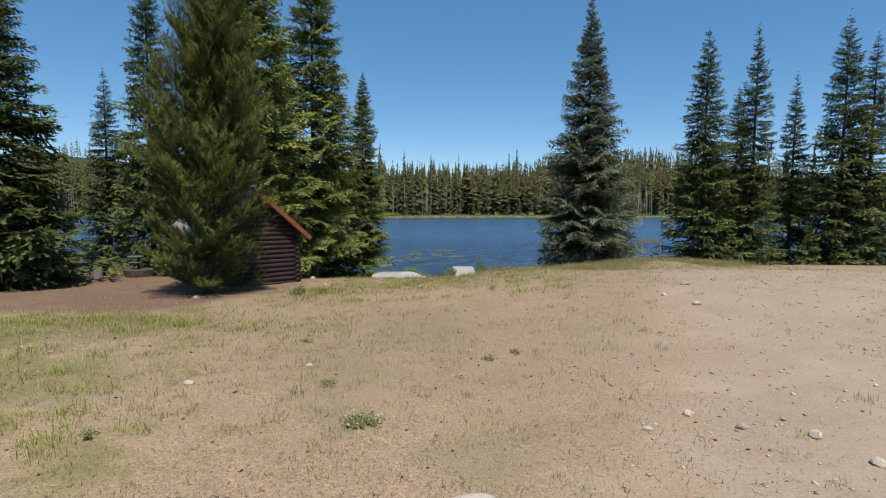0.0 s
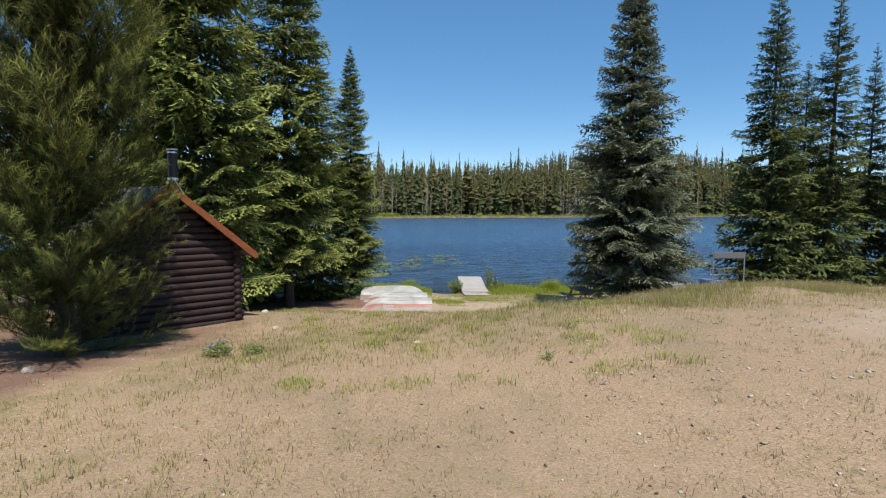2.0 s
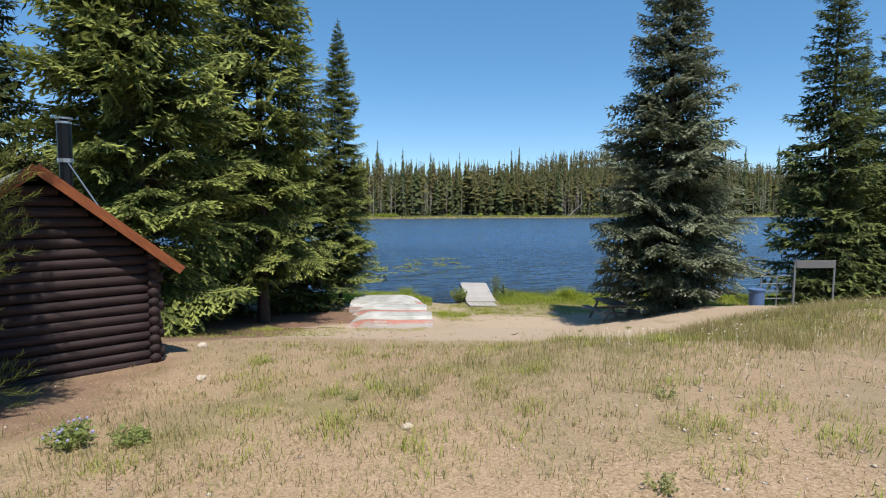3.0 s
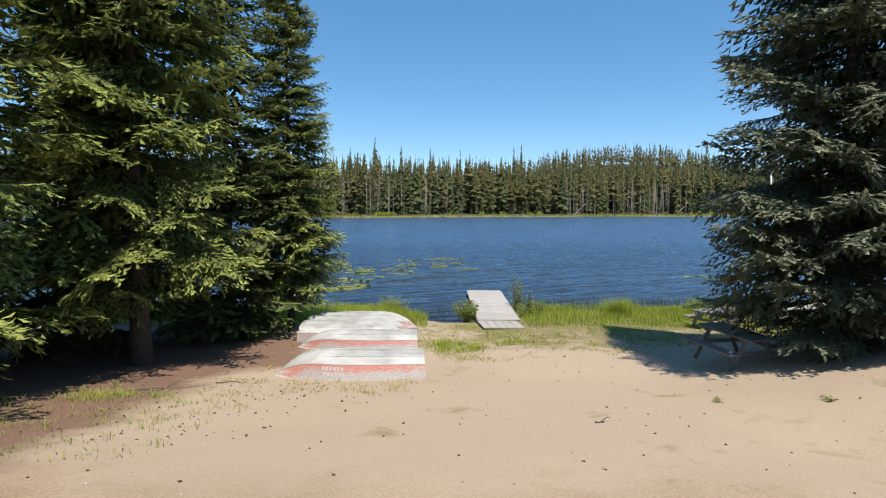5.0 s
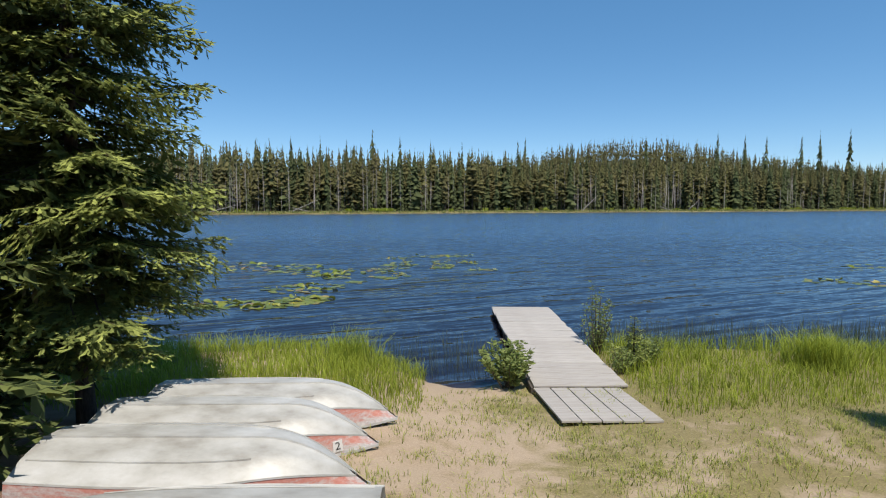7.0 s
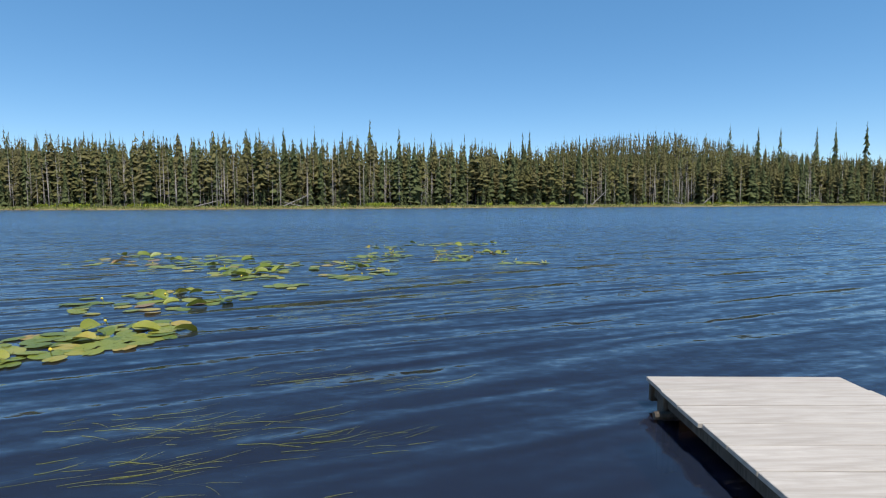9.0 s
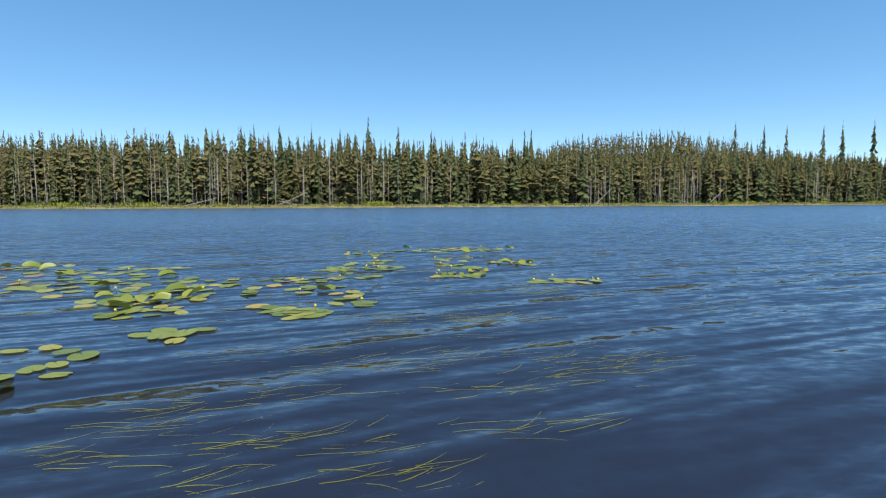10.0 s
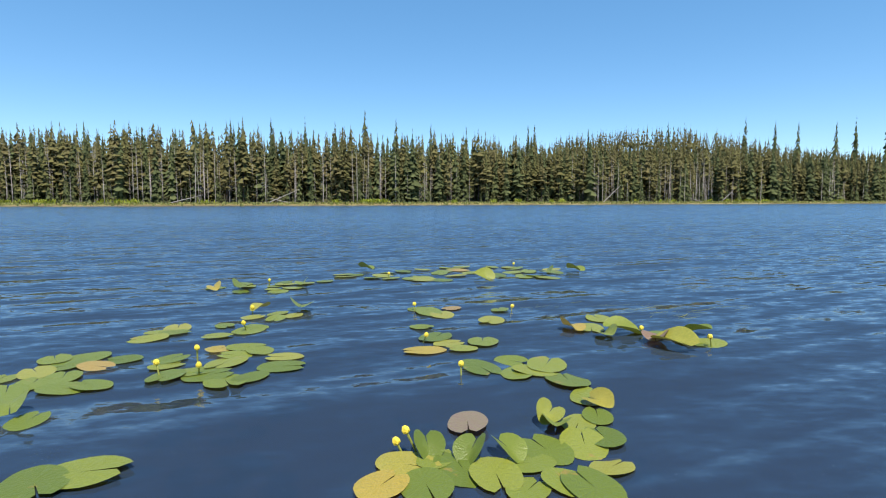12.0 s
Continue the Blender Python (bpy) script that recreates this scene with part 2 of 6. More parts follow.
def make_hull():
    k = Mat("weathered_aluminium_hull")
    n = k.noise(k.coords((0.7, 1.3, 1.3)), 2.2, 6, 0.6)
    m = k.noise(k.coords(), 22.0, 4, 0.7)
    c = k.ramp(n, [(0.28, (0.29, 0.27, 0.235)), (0.46, (0.43, 0.415, 0.38)), (0.72, (0.57, 0.56, 0.535))])
    c = k.mix(k.maths("MULTIPLY", k.level(m, 0.55, 0.75), 0.3), c, (0.34, 0.32, 0.28))
    return k.done(c, k.maths("ADD", k.maths("MULTIPLY", n, 0.2), 0.45), k.bump(m, 0.06, 0.01), metal=0.15)


def make_red():
    k = Mat("worn_red_boat_paint")
    n = k.noise(k.coords((0.6, 2.5, 5)), 2.2, 5, 0.65, 0.6)
    m = k.noise(k.coords((1.2, 2, 2)), 14.0, 5, 0.7)
    red = k.ramp(m, [(0.3, (0.56, 0.20, 0.155)), (0.7, (0.66, 0.35, 0.29))])
    xyz = k.node("ShaderNodeSeparateXYZ")
    k.link(k.coords(), xyz.inputs[0])
    rub = k.maths("SUBTRACT", k.maths("MULTIPLY", k.maths("SUBTRACT", 0.20, xyz.outputs["Z"]), 1.5), k.maths("MULTIPLY", k.level(xyz.outputs["X"], 2.2, 3.2), 0.2))
    worn = k.level(k.maths("ADD", k.maths("ADD", n, rub), k.maths("MULTIPLY", k.maths("SUBTRACT", m, 0.5), 0.3)), 0.34, 0.56)
    c = k.mix(worn, red, k.ramp(m, [(0.35, (0.44, 0.42, 0.41)), (0.65, (0.62, 0.58, 0.56))]))
    return k.done(c, 0.5, k.bump(m, 0.06, 0.01), metal=0.1)


HULL, RED = make_hull(), make_red()
BLACK_PIPE = plain("black_stove_pipe", (0.016, 0.016, 0.017), 0.35, 0.6)
STEEL = plain("bare_steel", (0.52, 0.52, 0.52), 0.35, 0.9)
GALV = plain("galvanised_metal", (0.36, 0.37, 0.38), 0.5, 0.7)
SIGN_GREY = plain("weathered_sign_board", (0.15, 0.14, 0.135), 0.8)
BLUE_PLASTIC = plain("faded_blue_plastic", (0.08, 0.15, 0.30), 0.55)
STONE = plain("grey_field_stone", (0.36, 0.30, 0.245), 0.9, 0, 0.6, 9)
PALE_STONE = plain("pale_field_stone", (0.52, 0.435, 0.345), 0.9, 0, 0.5, 9)
BLACK_INK = plain("black_lettering", (0.03, 0.03, 0.03), 0.7, 0, 0.5, 30, (0.3, 0.3, 0.3))
WHITE_PAINT = plain("white_boat_paint", (0.72, 0.71, 0.69), 0.55)
YELLOW_ROPE = plain("yellow_rope", (0.55, 0.42, 0.04), 0.8)


def blades(name, low, high, alt):
    k = Mat(name)
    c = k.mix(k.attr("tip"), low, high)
    c = k.mix(k.maths("MULTIPLY", k.level(k.noise(k.place(), 0.7, 3), 0.4, 0.65), 0.75), c, alt)
    c = k.mix(k.maths("MULTIPLY", k.island(), 0.35), c, (low[0] * 0.5, low[1] * 0.5, low[2] * 0.5))
    return k.done(c, 0.6, specular=0.2, translucent=0.42)


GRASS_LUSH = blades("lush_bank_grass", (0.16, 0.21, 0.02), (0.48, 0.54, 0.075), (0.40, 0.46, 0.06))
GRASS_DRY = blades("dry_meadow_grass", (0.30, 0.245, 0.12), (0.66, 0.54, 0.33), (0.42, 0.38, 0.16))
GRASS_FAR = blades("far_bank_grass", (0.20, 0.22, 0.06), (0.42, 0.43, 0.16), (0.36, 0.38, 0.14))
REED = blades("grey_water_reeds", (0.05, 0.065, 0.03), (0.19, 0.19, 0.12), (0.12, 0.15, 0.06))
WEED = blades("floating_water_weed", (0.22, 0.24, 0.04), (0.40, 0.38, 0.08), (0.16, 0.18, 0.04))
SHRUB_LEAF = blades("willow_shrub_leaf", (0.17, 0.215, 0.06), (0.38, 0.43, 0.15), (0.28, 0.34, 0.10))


def make_pad(name="lily_pad", tint=None):
    k = Mat(name)
    r = k.random()
    n = k.noise(k.coords(), 9.0, 4, 0.6)
    c = k.ramp(r, [(0.0, (0.10, 0.14, 0.018)), (0.35, (0.165, 0.205, 0.028)), (0.7, (0.23, 0.25, 0.038)), (0.88, (0.30, 0.28, 0.05)), (0.96, (0.42, 0.29, 0.055)), (1.0, (0.24, 0.13, 0.10))])
    c = k.mix(k.maths("MULTIPLY", k.level(n, 0.4, 0.75), 0.5), c, (0.12, 0.155, 0.022))
    rot = k.level(k.noise(k.place(), 7.0, 3), 0.66, 0.72)
    c = k.mix(k.maths("MULTIPLY", rot, 0.7), c, (0.30, 0.20, 0.05))
    if tint:
        c = k.mix(k.level(n, 0.3, 0.6), tint, (0.22, 0.19, 0.10))
    fan = k.node("ShaderNodeTexGradient")
    fan.gradient_type = "RADIAL"
    k.link(k.coords(), fan.inputs["Vector"])
    vein = k.maths("ABSOLUTE", k.maths("SINE", k.maths("MULTIPLY", fan.outputs["Fac"], 44.0), 0.0), 0.0)
    line = k.level(vein, 0.22, 0.0)
    c = k.mix(k.maths("MULTIPLY", line, 0.09), c, (0.42, 0.44, 0.12))
    return k.done(c, 0.36, k.bump(k.maths("ADD", n, k.maths("MULTIPLY", vein, 0.12)), 0.35, 0.02), specular=0.4, translucent=0.15)


PAD = make_pad()
PURPLE_PAD = make_pad("purplish_lily_pad", (0.21, 0.12, 0.13))
PETAL = plain("yellow_lily_petal", (0.72, 0.55, 0.05), 0.5)
LILY_STEM = plain("lily_stem", (0.24, 0.26, 0.05), 0.5)


# ---- helpers for meshes ----
def part(name, bm, material, parent=None, label="", smooth=False):
    me = bpy.data.meshes.new(name)
    bm.to_mesh(me)
    bm.free()
    for m in material if isinstance(material, (list, tuple)) else [material]:
        me.materials.append(m)
    if smooth:
        me.polygons.foreach_set("use_smooth", [True] * len(me.polygons))
    ob = new(name, me)
    if parent is not None:
        ob.parent = parent
    if label:
        ob["label"] = label
    return ob


def empty(name, m, label, category, group="", kind=""):
    e = new(name)
    e.matrix_world = m
    return tagged(e, label, category, group, kind)


def box(bm, size, at=(0, 0, 0), rot=(0, 0, 0), bevel=0.0):
    """Adds a box, centred at 'at', turned by degrees, with bevelled edges."""
    got = bmesh.ops.create_cube(bm, size=1.0)["verts"]
    bmesh.ops.scale(bm, vec=size, verts=got)
    if bevel:
        edges = list({e for v in got for e in v.link_edges})
        got = list({v for f in bmesh.ops.bevel(bm, geom=edges, offset=bevel, segments=1, affect="EDGES", profile=0.5)["faces"] for v in f.verts} | {v for v in got if v.is_valid})
    bmesh.ops.transform(bm, matrix=pose(*at, *rot), verts=got)
    return got


def tube(bm, a, b, r0, r1=None, sides=8):
    """Adds a tapered round bar from a to b."""
    a, b = Vector(a), Vector(b)
    r1 = r0 if r1 is None else r1
    got = bmesh.ops.create_cone(bm, cap_ends=True, segments=sides, radius1=r0, radius2=r1, depth=(b - a).length)["verts"]
    m = Matrix.Translation((a + b) / 2) @ (b - a).to_track_quat("Z", "Y").to_matrix().to_4x4()
    bmesh.ops.transform(bm, matrix=m, verts=got)
    return got


def mesh_from(name, verts, tris, material, attrs=None, parent=None, slots=None, smooth=False):
    """One mesh out of numpy arrays of corners and triangles, with float attributes by corner."""
    me = bpy.data.meshes.new(name)
    n, t = len(verts), len(tris)
    me.vertices.add(n)
    me.vertices.foreach_set("co", np.asarray(verts, np.float32).ravel())
    me.loops.add(t * 3)
    me.loops.foreach_set("vertex_index", np.asarray(tris, np.int32).ravel())
    me.polygons.add(t)
    me.polygons.foreach_set("loop_start", np.arange(0, t * 3, 3, dtype=np.int32))
    if slots is not None:
        me.polygons.foreach_set("material_index", np.asarray(slots, np.int32))
    if smooth:
        me.polygons.foreach_set("use_smooth", np.ones(t, bool))
    for m in material if isinstance(material, (list, tuple)) else [material]:
        me.materials.append(m)
    me.update(calc_edges=True)
    for key, values in (attrs or {}).items():
        a = me.attributes.new(key, "FLOAT", "POINT")
        a.data.foreach_set("value", np.asarray(values, np.float32))
    me.validate()
    ob = new(name, me)
    if parent is not None:
        ob.parent = parent
    return ob


def smoothstep(a, b, x):
    t = np.clip((np.asarray(x, float) - a) / (b - a), 0, 1)
    return t * t * (3 - 2 * t)


def wobble(x, y, scale, seed=0):
    """Smooth uneven field in -1..1, cheap, out of a few sines."""
    x, y = np.asarray(x, float) / scale, np.asarray(y, float) / scale
    s = seed * 1.7
    return (np.sin(1.1 * x + 0.7 * y + s) + np.sin(-0.6 * x + 1.3 * y + 2.1 * s + 1) + np.sin(2.3 * x + 0.4 * y + 0.6 * s) * 0.6 + np.sin(0.9 * x - 2.1 * y + s) * 0.6) / 3.2


# ---- terrain ----
def shore_near(x):
    return 41.5 - 2.7 * np.exp(-((np.asarray(x, float) - 0.5) / 1.9) ** 2) + 0.25 * wobble(x, 0, 1.3, 2) + 0.004 * np.clip(np.abs(x) - 8, 0, 200) * 0


def shore_far(x):
    return np.interp(x, [-900, -300, -155, -82, -33, 0, 84, 216, 440, 990], [360, 252, 209, 201, 216, 230, 257, 302, 375, 460]) + 1.2 * wobble(x, 0, 14, 4)


def height(x, y):
    x, y = np.asarray(x, float), np.asarray(y, float)
    yw = shore_near(x)
    shift = 5.0 * smoothstep(4.5, 10.5, x) * smoothstep(10, 17, y) * (1 - smoothstep(29, 38, y))
    ye = y - shift
    yp = np.where(y < 29.5, ye, np.minimum(29.5 + (y - 29.5) * 7.7 / (yw - 29.5), 1e9) - shift)
    z = np.interp(yp, [-400, -10, 0, 6, 12, 14, 16.5, 18, 21, 25, 29.5, 33, 35, 37.2, 38.4, 42, 50, 70, 90], [6, 3.35, 3.33, 3.36, 3.42, 3.36, 3.14, 2.95, 2.32, 1.5, 0.72, 0.40, 0.22, 0.0, -0.22, -0.5, -1.2, -3.0, -4.0])
    z = z + 0.07 * np.clip(x - 1.5, -5, 4) * smoothstep(6, 11, y) * (1 - smoothstep(15, 19, y))
    z = z + 0.28 * smoothstep(2, 7, x) * (1 - smoothstep(8, 16, y))
    z = z + (0.22 * smoothstep(1.0, 2.8, x) * (1 - smoothstep(4.0, 7.0, x)) - 0.10 * smoothstep(5, 8, x)) * np.exp(-((y - 16.6) / 1.7) ** 2)
    z = z + smoothstep(4.0, 6.0, x) * (1 - smoothstep(9.0, 12.0, x)) * (0.26 * np.exp(-((y - 18.6) / 1.4) ** 2) - 0.34 * np.exp(-((y - 23.6) / 2.2) ** 2))
    near = (1 - smoothstep(34, 38, y))
    z = z + near * (0.05 * wobble(x, y, 1.9, 1) + 0.015 * wobble(x, y, 0.45, 3))
    d = y - shore_far(x)
    hill = 24 * np.exp(-(((x - 150) / 110) ** 2 + ((y - 455) / 85) ** 2)) + 22 * np.exp(-(((x - 330) / 200) ** 2 + ((y - 620) / 150) ** 2)) + 40 * np.exp(-(((x + 420) / 230) ** 2 + ((y - 560) / 200) ** 2))
    far = np.interp(d, [-60, -25, -1.5, 0, 1.2, 9, 40, 200, 1500], [-4, -2.0, -0.35, 0.0, 0.45, 0.9, 3.6, 12, 25]) + hill * smoothstep(30, 160, d)
    return np.where(y < 110, z, np.where(d > -60, far, -4.0))


def track(x, y):
    """How bare the vehicle track is worn, 0 to 1; it bends away from the shore."""
    b = np.interp(y, [0, 4, 9, 13.0, 15, 18], [2.7, 3.1, 4.5, 7.0, 9.0, 12.5])
    return smoothstep(-1.2, 2.0, x - b) * (1 - smoothstep(13.8, 16.4, y))


RIM_X = [-12, -8, -5, -4.2, -3, -0.5, 2, 5, 9, 13]
RIM_Y = [7.4, 8.0, 9.5, 11.5, 13.3, 14.6, 15.4, 17.0, 19.0, 20.8]


def rim(x):
    return np.interp(x, RIM_X, RIM_Y)


def grid_axis(*stretches):
    out = []
    for a, b, step in stretches:
        out.append(np.arange(a, b, step))
    return np.concatenate(out + [[stretches[-1][1]]])


def build_ground():
    xs = grid_axis((-900, -200, 35), (-200, -40, 8), (-40, -15, 1.2), (-15, 15, 0.36), (15, 45, 1.2), (45, 240, 8), (240, 1000, 38))
    ys = grid_axis((-300, -30, 20), (-30, -6, 1.5), (-6, 46, 0.36), (46, 80, 2.5), (80, 165, 8), (165, 330, 2.4), (330, 520, 12), (520, 1500, 45))
    X, Y = np.meshgrid(xs, ys)
    Z = height(X, Y)
    nx, ny = len(xs), len(ys)
    idx = np.arange(nx * ny).reshape(ny, nx)
    a, b, c, d = idx[:-1, :-1].ravel(), idx[:-1, 1:].ravel(), idx[1:, 1:].ravel(), idx[1:, :-1].ravel()
    tris = np.concatenate([np.stack([a, b, c], 1), np.stack([a, c, d], 1)])
    x, y, z = X.ravel(), Y.ravel(), Z.ravel()
    # uneven borders between bare track, straw, soil and green
    sway = 1 - 0.75 * smoothstep(20, 30, y)
    gx, gy = x + sway * (1.1 * wobble(x, y, 2.6, 11) + 0.4 * wobble(x, y, 0.9, 14)), y + sway * (0.9 * wobble(x, y, 2.9, 12) + 0.4 * wobble(x, y, 1.0, 15))
    trail = track(gx, gy)
    straw = 0.95 * (1 - smoothstep(20, 23.5, gy - 0.8 * smoothstep(5, 9, gx))) * (1 - 0.75 * np.clip(trail, 0, 1)) + 0.25 * smoothstep(32, 34, gy)
    soil = 0.95 * smoothstep(-3.0, -6.5, gx) * smoothstep(8.5, 12, gy) + 0.62 * smoothstep(0.7, -1.2, gx) * smoothstep(29.6, 31.5, gy)
    verge = 0.8 * np.exp(-((gy - rim(gx) - 0.6) / 2.0) ** 2)
    green = (0.62 * smoothstep(31.5, 34.5, gy) + 0.4 * smoothstep(35.6, 37.0, gy)) * smoothstep(-0.6, 0.6, gx) * (1 - 0.8 * np.exp(-((gx - 0.4) / 1.0) ** 2)) + 0.55 * verge + 0.62 * smoothstep(0.5, -7, gx) * (1 - smoothstep(7, 10, gy)) + 0.9 * (gy > 100)
    soil = np.where(gy > 34.5, soil * 0.4, soil)
    bed = smoothstep(0.02, -0.12, z)
    wood_floor = smoothstep(6.5, 9, y - shore_far(x))
    ob = mesh_from("ground", np.stack([x, y, z], 1), tris, GROUND, {"straw": straw, "soil": soil, "green": green, "bed": bed, "wood": wood_floor, "track": trail}, smooth=True)
    tagged(ob, "dry grassy and sandy ground sloping to the lake", "ground", kind="structure")
    return ob


build_ground()


def build_water():
    xs = np.linspace(-1000, 1100, 90)
    ys = np.concatenate([np.linspace(36.5, 100, 30), np.linspace(104, 460, 40)])
    X, Y = np.meshgrid(xs, ys)
    nx, ny = len(xs), len(ys)
    idx = np.arange(nx * ny).reshape(ny, nx)
    a, b, c, d = idx[:-1, :-1].ravel(), idx[:-1, 1:].ravel(), idx[1:, 1:].ravel(), idx[1:, :-1].ravel()
    tris = np.concatenate([np.stack([a, b, c], 1), np.stack([a, c, d], 1)])
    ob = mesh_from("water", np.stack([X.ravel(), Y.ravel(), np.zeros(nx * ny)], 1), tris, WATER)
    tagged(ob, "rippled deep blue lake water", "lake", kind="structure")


build_water()


# ---- conifers ----
def shoot_mesh(o, d, up, length, half, barbs, r):
    """A short needled shoot: a packed leaf-shaped middle and needle points along both edges."""
    d = d / (np.linalg.norm(d) + 1e-9)
    side = np.cross(up, d)
    side /= np.linalg.norm(side) + 1e-9
    lift = np.cross(d, side)
    e = o + d * length
    m = o + d * length * 0.55
    P = [o - d * length * 0.1, m + side * half - lift * half * 0.5, e, m - side * half - lift * half * 0.5]
    T = [(0, 1, 2), (0, 2, 3)]
    for k in range(barbs):
        f = (k + r.uniform(0.2, 0.8)) / barbs
        sg = 1 if k % 2 else -1
        q = o + d * length * f
        w = d * 0.75 + side * sg * 0.8 + lift * r.uniform(-0.3, 0.4)
        n = len(P)
        P += [q - d * half * 0.28, q + d * half * 0.28, q + w * half * r.uniform(1.6, 2.4)]
        T.append((n, n + 1, n + 2))
    return np.array(P), np.array(T)


def brush(o, d, length, wide, count, spread, r):
    """Needles all round a short shoot: corners and triangles."""
    d = d / np.linalg.norm(d)
    u = np.cross(d, [0.13, 0.31, 0.94])
    u /= np.linalg.norm(u)
    v = np.cross(d, u)
    a = np.arange(count) * 2.399 + r.uniform(0, 6)
    s = (np.arange(count) + 0.3) / count
    base = o + d * (s * length * 0.85)[:, None]
    out = np.cos(a)[:, None] * u + np.sin(a)[:, None] * v
    way = d * math.cos(spread) + out * math.sin(spread)
    side = np.cross(way, out)
    side /= np.linalg.norm(side, axis=1)[:, None] + 1e-9
    n = length * r.uniform(0.42, 0.7, count)[:, None]
    P = np.stack([base - side * wide * 0.5, base + side * wide * 0.5, base + way * n], 1).reshape(-1, 3)
    return P, np.arange(count * 3).reshape(-1, 3)


def branch(seed, size, style="spruce", barbs=4, pack=1.0):
    """One limb of unit length along x, a drooping pad of needled shoots, as corners, triangles, slots and tip values."""
    r = np.random.default_rng(seed)
    P, T, S, A = [], [], [], []
    n = 0

    def add(p, t, slot, tip):
        nonlocal n
        P.append(p), T.append(t + n), S.append(np.full(len(t), slot)), A.append(np.broadcast_to(tip, len(p)))
        n += len(p)

    def axis(s):
        if style == "pine":
            return np.array([s, 0.05 * math.sin(4 * s + seed), 0.30 * s * s])
        return np.array([s, 0.04 * math.sin(5 * s + seed), -0.16 * s + 0.15 * s ** 3])

    knots = [axis(s) for s in np.linspace(0, 0.97, 5)]
    for k in range(4):
        w0, w1 = 0.012 * (1 - k / 4.4), 0.012 * (1 - (k + 1) / 4.4)
        ring = [np.array([0, math.cos(q), math.sin(q)]) for q in (0.5, 2.6, 4.7)]
        p = np.array([knots[k] + w0 * g for g in ring] + [knots[k + 1] + w1 * g for g in ring])
        t = np.array([(i, (i + 1) % 3, 3 + (i + 1) % 3) for i in range(3)] + [(i, 3 + (i + 1) % 3, 3 + i) for i in range(3)])
        add(p, t, 1, 0.0)
    up = np.array([0.0, 0.0, 1.0])
    gap = size * 0.80 / pack
    for j, s in enumerate(np.arange(0.16, 0.97, gap)):
        o = axis(s)
        for side in (-1, 1):
            if r.random() < 0.06:
                continue
            length = max(size * 0.9, 0.36 * math.sin(min(1.0, 0.10 + 1.12 * (1 - s)) ** 0.8 * 1.9) * r.uniform(0.7, 1.2))
            length *= 0.55 + 0.45 * min(1.0, s / 0.4)
            if style == "pine":
                d = np.array([r.uniform(0.6, 1.0), side * r.uniform(0.4, 0.9), r.uniform(0.15, 0.8)])
            else:
                d = np.array([r.uniform(0.55, 0.95), side * r.uniform(0.6, 1.0), r.uniform(-0.22, 0.12)])
            d /= np.linalg.norm(d)
            m = max(1, int(round(length / (size * 0.55 / pack))))
            for k in range(m):
                f = (k + 0.5 * r.random()) / m
                q = o + d * length * f + np.array([0.03 * f, 0, (-0.55 if style == "spruce" else 0.3) * (f * length) ** 2]) + r.normal(0, size * 0.09, 3)
                fan = (-1 if k % 2 else 1) * r.uniform(0.3, 0.75)
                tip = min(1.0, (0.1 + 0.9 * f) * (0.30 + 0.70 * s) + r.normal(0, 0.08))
                if style == "pine":
                    e = d + np.array([0.1 - 0.4 * fan * d[1], 0.4 * fan * d[0], 0.55]) + r.normal(0, 0.22, 3)
                    p, t = brush(q, e, size * 0.95, size * 0.062, barbs, 0.80, r)
                else:
                    e = np.array([d[0] - fan * d[1], d[1] + fan * d[0], d[2] - 0.16 - 0.30 * f * r.random()]) + r.normal(0, 0.10, 3)
                    p, t = shoot_mesh(q, e, up + r.normal(0, 0.22, 3), size * r.uniform(0.8, 1.25), size * 0.215, barbs, r)
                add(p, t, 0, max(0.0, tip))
                if style == "spruce" and r.random() < 0.16:
                    p, t = shoot_mesh(q, np.array([0.4, 0.3 * side, -0.8]) + r.normal(0, 0.25, 3), np.array([1.0, 0, 0.3]), size * 1.1, size * 0.18, 2, r)
                    add(p, t, 0, tip * 0.3)
        if style == "pine":
            p, t = brush(o, axis(s + 0.05) - axis(s - 0.05) + np.array([0, 0, 0.2]), size * 1.0, size * 0.062, barbs, 0.80, r)
        else:
            p, t = shoot_mesh(o, axis(s + 0.05) - axis(s - 0.05), up, size * 1.3, size * 0.22, barbs, r)
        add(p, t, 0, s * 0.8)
    return np.concatenate(P), np.concatenate(T), np.concatenate(S), np.concatenate(A)


LONG = [branch(s, 0.076, "spruce", 3) for s in range(5)]
FINE = [branch(30 + s, 0.055, "spruce", 3) for s in range(5)]
MID = [branch(10 + s, 0.092, "spruce", 3) for s in range(4)]
SHORT = [branch(20 + s, 0.18, "spruce", 4) for s in range(4)]
LIGHT_LONG = [branch(80 + s, 0.140, "spruce", 3) for s in range(5)]
LIGHT_SHORT = [branch(90 + s, 0.24, "spruce", 3) for s in range(4)]
PINE_LONG = [branch(40 + s, 0.112, "pine", 13) for s in range(5)]
PINE_SHORT = [branch(60 + s, 0.19, "pine", 12) for s in range(4)]
INNER = [branch(100 + s, 0.15, "spruce", 2) for s in range(4)]


